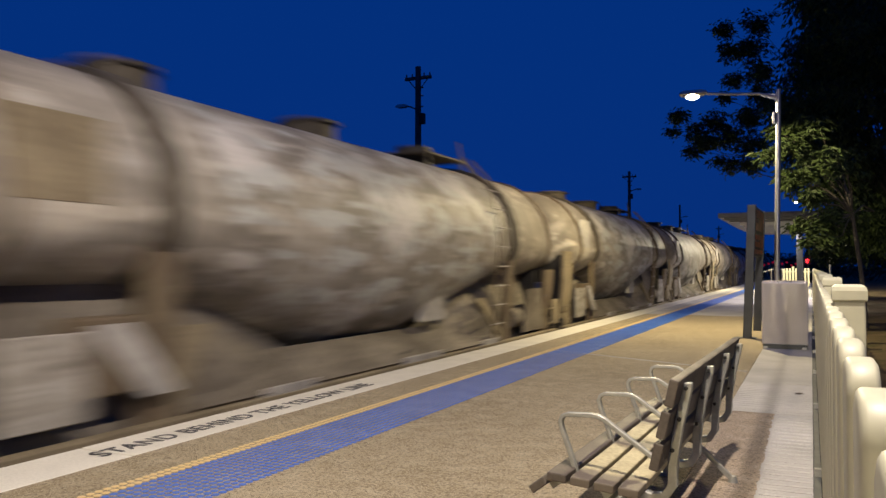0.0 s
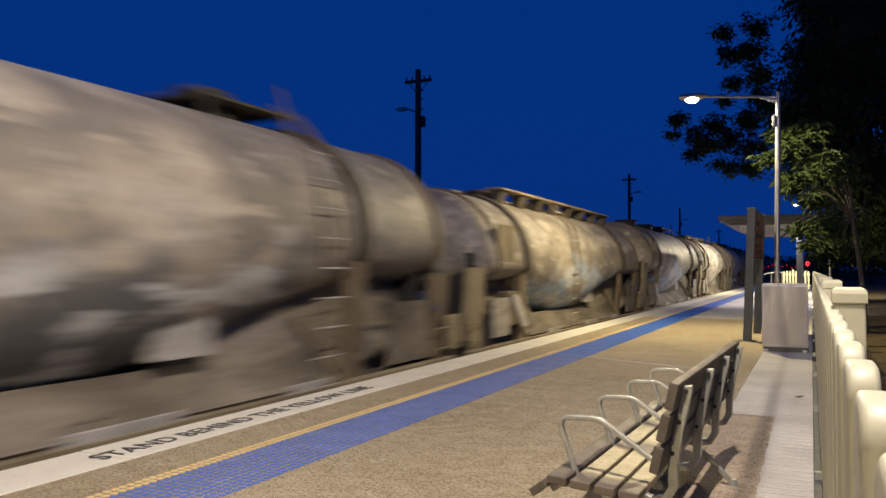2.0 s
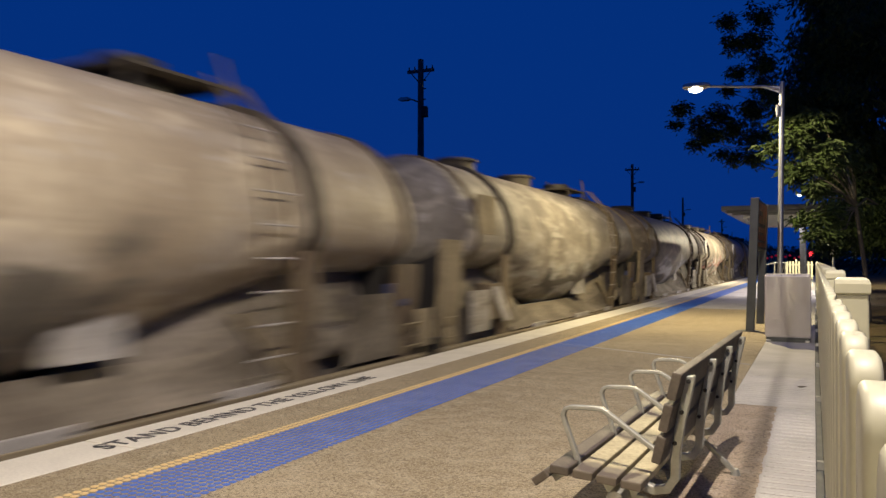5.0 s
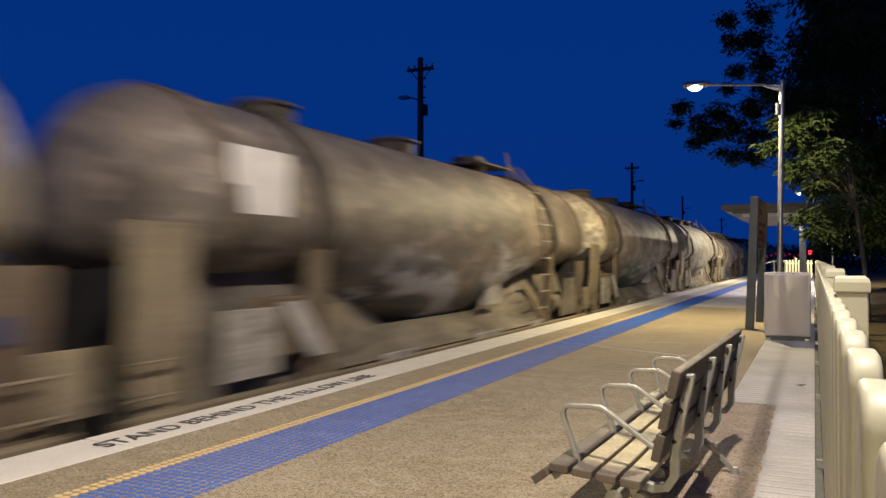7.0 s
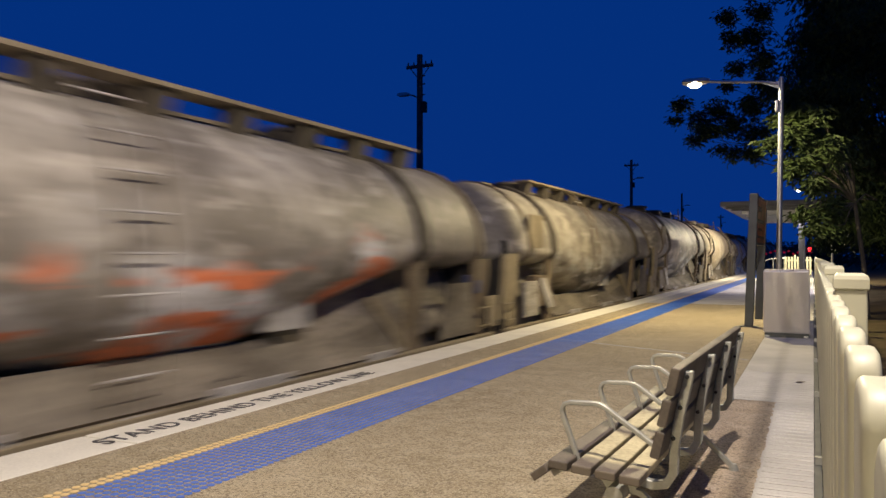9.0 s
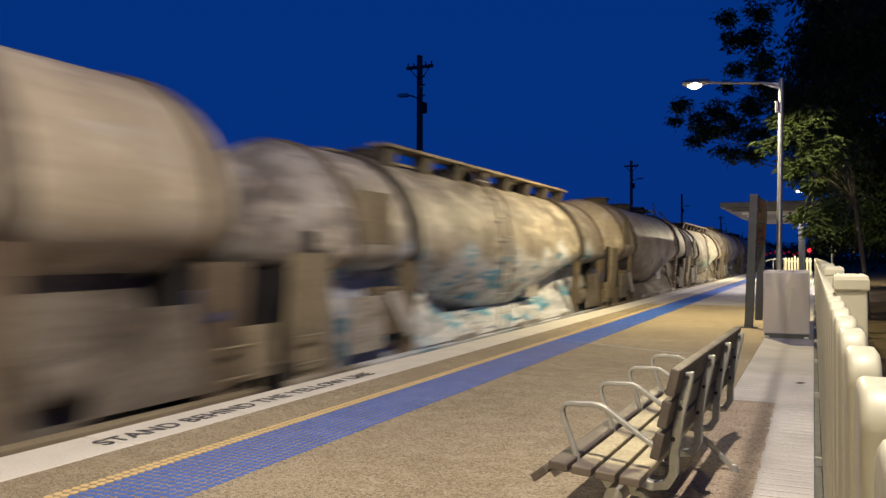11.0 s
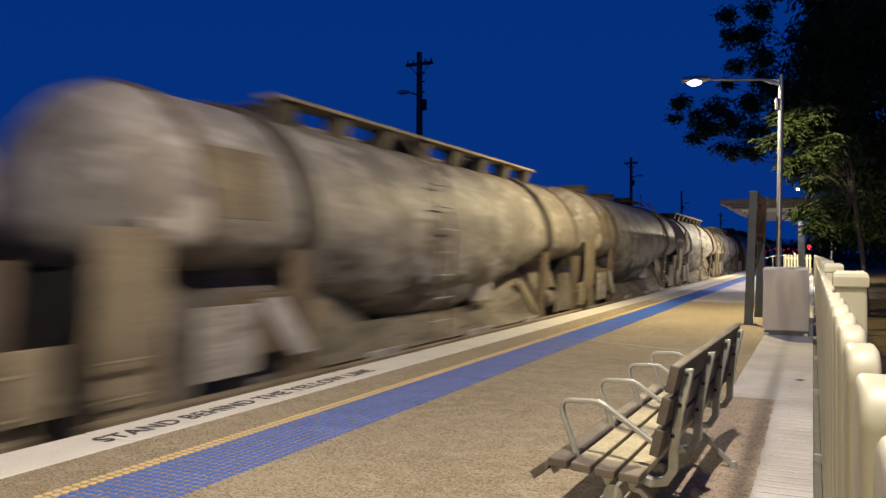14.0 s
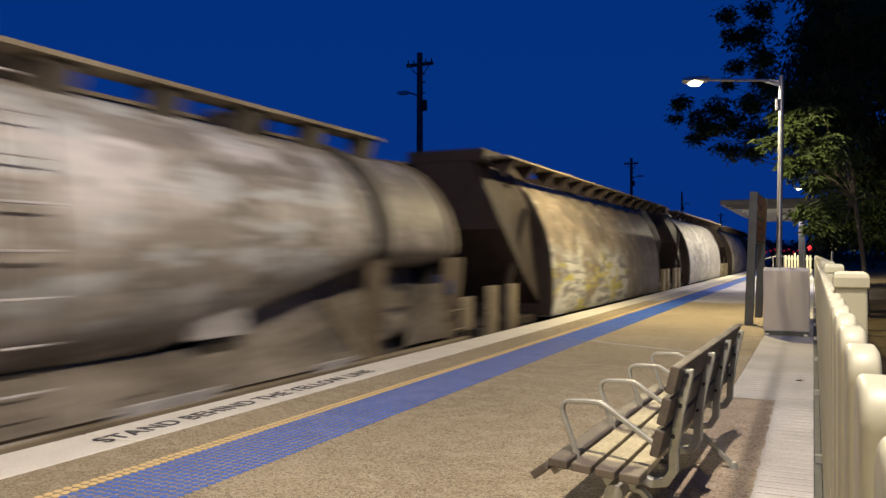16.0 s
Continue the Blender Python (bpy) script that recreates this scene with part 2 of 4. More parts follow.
FARTREE = material("far_foliage", (0.03, 0.04, 0.025), 0.9, 0, 0.3, 0.6, 5, 0.0)
ROOFGREY = material("shelter_roof", (0.11, 0.11, 0.115), 0.55, 0.2, 0.1, 2, 30, 0.05)
ROOFWHITE = material("shelter_soffit", (0.62, 0.62, 0.58), 0.6, 0, 0.06, 2, 30, 0.03)
POSTER = material("orange_poster", (0.5, 0.1, 0.03), 0.35, 0, 0.4, 4, 14, 0.0, second=(0.06, 0.02, 0.012))
GLOW = material("lamp_lens", (1.0, 0.84, 0.5), emit=45)
GLOWSMALL = material("small_lamp_lens", (1.0, 0.93, 0.75), emit=9)
REDGLOW = material("red_signal_lens", (1.0, 0.02, 0.03), emit=8)
DIMRED = material("dim_red_lens", (0.6, 0.015, 0.04), emit=0.3)
GREENMARK = material("green_marker", (0.1, 0.55, 0.4), 0.5, 0, 0.1)

# ---- mesh helpers ----


def box(bm, x0, x1, y0, y1, z0, z1, bevel=0.0):
    made = bmesh.ops.create_cube(bm, size=1)["verts"]
    for v in made:
        v.co = Vector(((x0 + x1) / 2 + v.co.x * (x1 - x0), (y0 + y1) / 2 + v.co.y * (y1 - y0), (z0 + z1) / 2 + v.co.z * (z1 - z0)))
    if bevel:
        edges = list({e for v in made for e in v.link_edges})
        bmesh.ops.bevel(bm, geom=edges, offset=bevel, segments=2, affect="EDGES", profile=0.5)
    return bm


def tube(bm, a, b, r, r2=None, seg=10):
    """A capped round bar from a to b."""
    a, b = Vector(a), Vector(b)
    d = b - a
    m = Matrix.Translation((a + b) / 2) @ d.to_track_quat("Z", "Y").to_matrix().to_4x4()
    bmesh.ops.create_cone(bm, cap_ends=True, segments=seg, radius1=r, radius2=r if r2 is None else r2, depth=d.length, matrix=m)
    return bm


def bent(bm, points, r, seg=8):
    """A bar through points, round in section, in one skin."""
    pts = [Vector(p) for p in points]
    rings = []
    for i, p in enumerate(pts):
        d = (pts[min(i + 1, len(pts) - 1)] - pts[max(i - 1, 0)]).normalized()
        q = d.to_track_quat("Z", "Y")
        rings.append([bm.verts.new(p + q @ Vector((r * math.cos(2 * math.pi * k / seg), r * math.sin(2 * math.pi * k / seg), 0))) for k in range(seg)])
    for s, t in zip(rings, rings[1:]):
        for k in range(seg):
            bm.faces.new((s[k], s[(k + 1) % seg], t[(k + 1) % seg], t[k]))
    bm.faces.new(rings[0][::-1])
    bm.faces.new(rings[-1])
    return bm


def loft(bm, rings, caps=True):
    vs = [[bm.verts.new(p) for p in ring] for ring in rings]
    k = len(vs[0])
    for s, t in zip(vs, vs[1:]):
        for i in range(k):
            bm.faces.new((s[i], s[(i + 1) % k], t[(i + 1) % k], t[i]))
    if caps:
        bm.faces.new(vs[0][::-1])
        bm.faces.new(vs[-1])
    return bm


def part(name, bm, mat, parent=None, label="", smooth=False):
    me = bpy.data.meshes.new(name)
    bmesh.ops.recalc_face_normals(bm, faces=bm.faces)
    bm.to_mesh(me)
    bm.free()
    me.materials.append(mat)
    if smooth:
        for p in me.polygons:
            p.use_smooth = True
        me.set_sharp_from_angle(angle=radians(40))
    ob = new(name, me)
    if parent:
        ob.parent = parent
    if label:
        ob["label"] = label
    return ob


def thing(name, label, category, group="", kind="", place=(0, 0, 0), turn=0):
    ob = new(name)
    ob.matrix_basis = pose(*place, 0, 0, turn)
    ob.empty_display_size = 0.2
    return tagged(ob, label, category, group, kind)


def B():
    return bmesh.new()

# ---- ground and track ----
EDGE = -4.02
bm = B()
prof = [(-3000, -1.3), (-9.5, -1.3), (-7.8, -1.25), (-7.2, -1.22), (EDGE - 0.02, -1.22), (EDGE + 0.25, -1.3), (0.3, -1.3), (0.34, -0.16), (3, -0.1), (12, 0.1), (60, 0.3), (3000, 0.3)]
rows = []
for y in [-400, -60, -20, -8, 0, 8, 16, 24, 40, 70, 150, 400, 1500, 4000]:
    rows.append([bm.verts.new((x, y, z + (0.08 * noise.noise((x * 0.3, y * 0.3, 0)) if 1 < x < 60 else 0))) for x, z in prof])
for a, b in zip(rows, rows[1:]):
    for i in range(len(prof) - 1):
        bm.faces.new((a[i], a[i + 1], b[i + 1], b[i]))
ground = tagged(part("ground", bm, DIRT), "dry bare earth and thin grass around the line", "ground", kind="structure")

XC = -5.5
bm = B()
loft(bm, [[(XC - 2.1, y, -1.24), (XC + 1.45, y, -1.24), (XC + 1.4, y, -1.12), (XC - 1.5, y, -1.12)] for y in (-30, 500)])
tagged(part("ballast_bed", bm, BALLAST), "grey crushed stone ballast under the rails", "ballast", kind="structure")
bm = B()
for i in range(-20, 150):
    box(bm, XC - 1.25, XC + 1.25, i * 0.65, i * 0.65 + 0.24, -1.2, -1.09)
tagged(part("sleepers", bm, FACE), "dark sleepers under the rails", "sleepers", kind="stuff")
for s in (-1, 1):
    x = XC + s * 0.7525
    bm = B()
    loft(bm, [[(x - 0.07, y, -1.09), (x + 0.07, y, -1.09), (x + 0.015, y, -1.06), (x + 0.015, y, -0.975), (x + 0.036, y, -0.965), (x + 0.036, y, -0.935), (x - 0.036, y, -0.935), (x - 0.036, y, -0.965), (x - 0.015, y, -0.975), (x - 0.015, y, -1.06)] for y in (-30, 500)])
    tagged(part("rail", bm, RAIL), "worn steel running rail", "rail", group="rails of the track", kind="structure")

# ---- platform ----
platform = thing("platform", "station platform of brown asphalt and pale concrete", "platform", kind="structure")
bm = B()
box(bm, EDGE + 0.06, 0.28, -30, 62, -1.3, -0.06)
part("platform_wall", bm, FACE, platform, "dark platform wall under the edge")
for i in range(30):
    bm = B()
    y = -30.64 + i * 3.092
    rise = random.uniform(-0.0025, 0.0)
    box(bm, EDGE + random.uniform(-0.004, 0.004), -3.57, y + 0.004, y + 3.088, -0.14, rise, 0.012)
    part("coping_stone", bm, COPING, platform, "white painted edge coping")
for y0, y1 in ((-30, 6.46), (6.464, 9.62), (9.628, 18.7)):
    bm = B()
    box(bm, -3.566, -0.604 if y0 > 0 else -0.6, y0, y1, -0.1, -0.002)
    part("asphalt_slab", bm, ASPHALT, platform, "brown worn asphalt with exposed grit")
bm = B()
box(bm, -0.598, -0.25, -30, 6.46, -0.1, -0.003)
part("patch", bm, PATCH, platform, "rough pinkish brown patch beside the path")
bm = B()
box(bm, -3.566, 0.0, 18.706, 62, -0.1, -0.003)
part("concrete_slab", bm, CONCRETE, platform, "pale concrete slab")
bm = B()
loft(bm, [[(-3.05, 9.96, z), (-0.62, 8.80, z), (-0.62, 8.835, z), (-3.05, 9.995, z)] for z in (-0.006, 0.0015)])
part("joint_filler", bm, CONCRETE, platform, "pale filled joint across the asphalt")
for q in (2.9, 5.6, 7.45, 11.3, 13.6):
    bm = B()
    box(bm, -3.56, -3.2, q, q + 0.012, -0.006, -0.0025)
    part("joint_filler", bm, FACE, platform, "dark joint")
# crumbling pale mortar along the edge of the patch
bm = B()
edge = [(3.0 + 0.04 * i, random.uniform(-0.004, 0.004), random.choice((0.002, 0.004, 0.006, 0.014))) for i in range(87)]
left = [bm.verts.new((-0.252 + a - b, q, 0.0012)) for q, a, b in edge]
right = [bm.verts.new((-0.243, q, 0.0012)) for q, a, b in edge]
for i in range(86):
    bm.faces.new((left[i], right[i], right[i + 1], left[i + 1]))
part("mortar_edge", bm, CONCRETE, platform, "crumbling pale mortar edge")
# ribbed path beside the fence
y = -3.0
k = 0
while y < 18.6:
    step = 1.56
    bm = B()
    x0 = -0.247 if y + step <= 6.5 else -0.6
    y1 = min(y + step, 18.7) - 0.003
    if y < 6.46 < y1:
        y1 = 6.461
    n = int((y1 - y) / 0.1)
    pts = []
    for i in range(n + 1):
        yy = y + (y1 - y) * i / max(1, n)
        pts += [(yy, 0.0), (yy + 0.008, -0.009), (yy + 0.026, -0.009), (yy + 0.034, 0.0)] if 0 < i < n and y < 8 else [(yy, 0.0)]
    lo = [bm.verts.new((x0, q, z)) for q, z in pts]
    hi = [bm.verts.new((-0.002, q, z)) for q, z in pts]
    for i in range(len(pts) - 1):
        bm.faces.new((lo[i], hi[i], hi[i + 1], lo[i + 1]))
    part("path_slab", bm, CONCRETE, platform, "pale grooved concrete path slab")
    if y < 6.4:
        bm = B()
        for i in range(1, n):
            yy = y + (y1 - y) * i / n
            box(bm, x0 + 0.004, -0.004, yy + 0.007, yy + 0.027, -0.012, -0.0055)
        dirt = part("groove_dirt", bm, GROOVE, platform, "grey dirt in the grooves")
        dirt["kind"] = "stuff"
    y = y1 + 0.003
bm = B()
box(bm, 0.0, 0.035, -3, 45, -0.1, -0.012)
part("drain_channel", bm, CHARCOAL, platform, "dark narrow channel along the fence")

# letters on the coping
for word, y in (("STAND BEHIND THE YELLOW LINE", 3.27),):
    cu = bpy.data.curves.new("warning_text", "FONT")
    cu.body, cu.size, cu.extrude = word, 0.205, 0.001
    cu.space_character, cu.space_word, cu.offset = 1.06, 1.0, 0.003
    tmp = new("tmp", cu)
    bpy.context.view_layer.update()
    me = bpy.data.meshes.new_from_object(tmp.evaluated_get(bpy.context.evaluated_depsgraph_get()))
    bpy.data.objects.remove(tmp)
    xs = [v.co.x for v in me.vertices]
    k = 3.08 / (max(xs) - min(xs))
    for v in me.vertices:
        u, w = (v.co.x - min(xs)) * k, v.co.y
        v.co = (-3.70 - w, y + u, 0.002 + v.co.z)
    me.materials.append(LETTER)
    ob = new("warning_text", me)
    ob.parent = platform
    ob["label"] = "black painted words STAND BEHIND THE YELLOW LINE"

# ---- tactile studs: two yellow rows and ten blue ----
tactile = thing("tactile_strip", "strip of blue warning studs edged with yellow studs", "tactile paving", kind="structure")
X0 = -3.1476


def stud_ring(r0, r1, z1, seg=8):
    vs = [(r0 * math.cos(2 * math.pi * k / seg), r0 * math.sin(2 * math.pi * k / seg), -0.004) for k in range(seg)]
    vs += [(r1 * math.cos(2 * math.pi * k / seg), r1 * math.sin(2 * math.pi * k / seg), z1) for k in range(seg)]
    fs = [(k, (k + 1) % seg, seg + (k + 1) % seg, seg + k) for k in range(seg)] + [tuple(range(seg, 2 * seg))]
    return vs, fs


SV, SF = stud_ring(0.0218, 0.0195, 0.0024)
stud_mesh = {}
for nm, mat in (("yellow_stud", YELLOW), ("blue_stud", BLUE)):
    me = bpy.data.meshes.new(nm)
    me.from_pydata(SV, [], SF)
    me.materials.append(mat)
    stud_mesh[nm] = me
rest = {"yellow_stud": ([], []), "blue_stud": ([], [])}
count = {"yellow_stud": 0, "blue_stud": 0}
for j in range(-20, 326):
    y = 2.4553 + 0.05 * j
    for i in range(12):
        nm = "yellow_stud" if i < 2 else "blue_stud"
        jx, jy = random.uniform(-0.0012, 0.0012), random.uniform(-0.0012, 0.0012)
        if 2.3 < y and count[nm] < (150 if i < 2 else 300):
            ob = new(nm, stud_mesh[nm])
            ob.parent = tactile
            ob.location = (X0 + 0.05 * i + jx, y + jy, 0)
            count[nm] += 1
        else:
            vs, fs = rest[nm]
            o = len(vs)
            vs += [(v[0] + X0 + 0.05 * i + jx, v[1] + y + jy, v[2]) for v in SV]
            fs += [tuple(o + q for q in f) for f in SF]
for nm, (vs, fs) in rest.items():
    me = bpy.data.meshes.new(nm + "s")
    me.from_pydata(vs, [], fs)
    me.materials.append(YELLOW if nm[0] == "y" else BLUE)
    ob = new(nm + "s", me)
    ob.parent = tactile
    ob["kind"] = "stuff"
for x0, x1, mat, nm in ((X0 - 0.02, X0 + 0.07, YELLOW, "yellow_tile"), (X0 + 0.08, X0 + 0.57, BLUE, "blue_tile")):
    bm = B()
    box(bm, x0, x1, 18.75, 60, -0.01, 0.003)
    part(nm, bm, mat, tactile)
bm = B()
box(bm, X0 - 0.03, X0 + 0.578, -1.5, 9.7, -0.01, -0.0005)
part("stud_bed", bm, ASPHALT, tactile, "pale mortar bed between the studs")
bm = B()
box(bm, X0 + 0.08, X0 + 0.57, 9.702, 18.7, -0.01, -0.0005)
part("blue_bed", bm, BLUEBED, tactile)

# ---- picket fence ----
fence = thing("picket_fence", "cream painted metal picket fence along the platform path", "fence")
PICK = B()
w, t = 0.068, 0.019
rings = []
for x, inset in ((-t, 0.01), (-t * 0.94, 0.005), (-t * 0.8, 0.0015), (-t * 0.6, 0.0), (t * 0.6, 0.0), (t * 0.8, 0.0015), (t * 0.94, 0.005), (t, 0.01)):
    hw, high, r = w - inset, 0.975 - inset, 0.04
    arc = [(hw - r + r * math.cos(q), high - r + r * math.sin(q)) for q in [math.pi / 2 * i / 6 for i in range(7)]]
    rings.append([(x, q, z) for q, z in [(-hw, 0.05), (hw, 0.05)] + arc + [(-q, z) for q, z in arc[::-1]]])
loft(PICK, rings)
picket = part("picket", PICK, CREAM, fence, "", True)
FX = 0.055
y = 0.25
first = True
while y < 44:
    o = picket if first else new("picket", picket.data)
    o.parent = fence
    o.location = (FX, y, 0)
    first = False
    y += 0.29
PB = B()
box(PB, -0.045, 0.045, -0.045, 0.045, -0.14, 0.985, 0.006)
loft(PB, [[(-s, -s, z), (s, -s, z), (s, s, z), (-s, s, z)] for s, z in ((0.047, 0.985), (0.05, 0.99), (0.05, 1.018), (0.046, 1.03), (0.036, 1.037))])
post = part("post", PB, CREAM, fence)
y = 2.78
first = True
while y < 44:
    o = post if first else new("post", post.data)
    o.parent = fence
    o.location = (0.106, y, 0)
    first = False
    y += 2.2
for z in (0.25, 0.78):
    bm = B()
    box(bm, 0.07, 0.1, 0.0, 44, z - 0.025, z + 0.025, 0.004)
    part("fence_rail", bm, CREAM, fence)
for i in range(18):
    bm = B()
    box(bm, 0.004, 0.05, 4.6 + 2.2 * i - 0.02, 4.6 + 2.2 * i + 0.02, -0.01, 0.03)
    part("bracket", bm, STEEL, fence, "small galvanised foot bracket")

# ---- bench ----
bench = thing("bench", "platform bench with weathered timber slats and cast metal arms", "bench", place=(-0.5, 2.9, 0), turn=-1.6)
LEN = 1.84


def slat(x, z, tilt, w, th, name, mat, y0=-0.05):
    bm = B()
    box(bm, -w / 2, w / 2, y0, LEN, -th / 2, th / 2, 0.005)
    bmesh.ops.rotate(bm, verts=bm.verts, cent=(0, 0, 0), matrix=Matrix.Rotation(radians(tilt), 3, "Y"))
    bmesh.ops.translate(bm, verts=bm.verts, vec=(x, 0, z))
    return part(name, bm, mat, bench)


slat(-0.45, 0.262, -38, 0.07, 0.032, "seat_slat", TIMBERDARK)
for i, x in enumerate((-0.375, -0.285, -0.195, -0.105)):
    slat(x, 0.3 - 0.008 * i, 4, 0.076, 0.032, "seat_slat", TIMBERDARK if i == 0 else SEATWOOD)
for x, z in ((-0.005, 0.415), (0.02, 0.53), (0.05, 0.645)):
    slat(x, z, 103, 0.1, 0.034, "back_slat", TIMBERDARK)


def strap(bm, points, y, wide, thick):
    """A flat bar along points in the x-z plane."""
    pts = [Vector((x, 0, z)) for x, z in points]
    rings = []
    for i, q in enumerate(pts):
        d = (pts[min(i + 1, len(pts) - 1)] - pts[max(i - 1, 0)]).normalized()
        nrm = Vector((-d.z, 0, d.x)) * thick / 2
        rings.append([q + nrm + Vector((0, y - wide / 2, 0)), q + nrm + Vector((0, y + wide / 2, 0)), q - nrm + Vector((0, y + wide / 2, 0)), q - nrm + Vector((0, y - wide / 2, 0))])
    loft(bm, rings)
    bmesh.ops.bevel(bm, geom=list(bm.edges), offset=0.003, segments=1, affect="EDGES")
    return bm


for i in range(4):
    y = 0.09 + i * 0.55
    bm = strap(B(), [(-0.44, 0.235), (-0.4, 0.262), (-0.3, 0.27), (-0.12, 0.255), (-0.05, 0.235), (0.0, 0.245), (0.028, 0.29), (0.03, 0.38), (0.05, 0.5), (0.075, 0.61), (0.084, 0.655), (0.083, 0.668)], y, 0.036, 0.034)
    frame_part = part("frame_casting", bm, CASTING, bench, "grey cast aluminium frame")
    bm = strap(B(), [(-0.335, 0.28), (-0.36, 0.36), (-0.395, 0.455), (-0.402, 0.485), (-0.393, 0.507), (-0.37, 0.516), (-0.28, 0.519), (-0.248, 0.517), (-0.225, 0.505), (-0.13, 0.44), (-0.01, 0.36)], y, 0.028, 0.017)
    part("armrest", bm, CASTING, bench, "bent metal armrest")
    for z in (0.42, 0.535, 0.65):
        bm = B()
        tube(bm, (0.03 + (z - 0.42) * 0.22, y - 0.03, z), (0.03 + (z - 0.42) * 0.22, y + 0.03, z), 0.008, seg=6)
        part("bolt", bm, DARKIRON, frame_part)
for y in (0.12, 1.36):
    bm = strap(B(), [(-0.17, 0.2), (-0.1, 0.19), (-0.01, 0.105), (0.085, 0.014)], y, 0.03, 0.024)
    tube(bm, (0.09, y, -0.002), (0.09, y, 0.03), 0.026, 0.016, 12)
    part("back_leg", bm, CASTING, bench, "splayed metal leg")
    bm = strap(B(), [(-0.17, 0.21), (-0.24, 0.012)], y, 0.05, 0.04)
    box(bm, -0.29, -0.19, y - 0.04, y + 0.04, -0.004, 0.014, 0.003)
    part("front_leg", bm, CASTING, bench, "splayed metal leg")
bm = B()
tube(bm, (-0.17, -0.02, 0.205), (-0.17, LEN - 0.05, 0.205), 0.035, seg=16)
part("beam", bm, CASTING, bench, "round support beam", True)
for y in (0.09, 0.64, 1.19, 1.74):
    bm = B()
    loft(bm, [[(-0.26, y + q, 0.262), (-0.08, y + q, 0.25), (-0.12, y + q, 0.2), (-0.22, y + q, 0.2)] for q in (-0.012, 0.012)])
    part("bracket", bm, CASTING, bench)

# ---- litter bin ----
litter = thing("litter_bin", "brushed stainless steel litter bin housing on the path", "bin", place=(-0.33, 11.42, 0))
bm = B()
box(bm, -0.285, 0.285, 0.0, 0.5, 0.06, 0.9, 0.02)
housing = part("housing", bm, BRUSHED, litter, "brushed stainless housing")
bm = B()
cols = []
for i in range(41):
    x = -0.262 + 0.524 * i / 40
    cols.append([bm.verts.new((x, -0.009 - 0.007 * math.sin(x * 12 + 0.7 * math.sin(z * 3.4)) - 0.0012 * math.sin(x * 31 + z * 3), z)) for z in [0.085 + 0.79 * j / 12 for j in range(13)]])
for c, d in zip(cols, cols[1:]):
    for j in range(12):
        bm.faces.new((c[j], d[j], d[j + 1], c[j + 1]))
bmesh.ops.solidify(bm, geom=bm.faces[:], thickness=0.004)
part("door_panel", bm, BRUSHED, housing, "slightly buckled stainless door", True)
bm = B()
box(bm, -0.27, 0.27, 0.02, 0.48, 0.0, 0.06)
part("base", bm, CHARCOAL, litter, "dark recessed base")
bm = B()
box(bm, -0.275, 0.275, 0.01, 0.49, 0.9, 0.908, 0.003)
part("lid", bm, BRUSHED, litter)
for s in (-0.24, 0.24):
    bm = B()
    box(bm, s - 0.03, s + 0.03, -0.012, 0.02, 0.0, 0.03, 0.005)
    part("foot", bm, STEEL, litter)

# ---- information stand ----
stand = thing("information_stand", "charcoal two-post information stand with an orange poster", "sign", place=(-0.91, 13.0, 0))


def leaning(y0, y1, x0, x1, z0, z1, skew=0.05):
    """An upright box that leans a little towards the fence, as the stand does."""
    bm = B()
    loft(bm, [[(x + 0.085 * z / 2.06 + skew * y / 1.6, y, z) for x, y in ((x0, y0), (x1, y0), (x1, y1), (x0, y1))] for z in (z0, z1)])
    bmesh.ops.bevel(bm, geom=list(bm.edges), offset=0.006, segments=1, affect="EDGES")
    return bm


for y in (0.0, 1.6):
    part("post", leaning(y - 0.04, y + 0.04, -0.062, 0.062, 0, 2.06), CHARCOAL, stand)
cab = part("cabinet", leaning(0.045, 1.555, -0.05, 0.045, 1.27, 2.05), CHARCOAL, stand)
part("poster", leaning(0.09, 1.51, 0.045, 0.05, 1.31, 2.01), POSTER, cab, "orange and dark poster behind glass")
for i, (y0, y1, z0, z1) in enumerate(((0.2, 0.7, 1.8, 1.88), (0.2, 1.2, 1.62, 1.68), (0.25, 0.9, 1.5, 1.54), (0.2, 1.3, 1.38, 1.42))):
    part("poster_line", leaning(y0, y1, 0.05, 0.053, z0, z1), CHARCOAL if i % 2 else RUST, cab, "unreadable printed bar")
bm = B()
box(bm, -0.16, 0.13, -0.1, 0.1, -0.01, 0.008)
part("foot_plate", bm, CHARCOAL, stand)

# ---- lamp poles ----


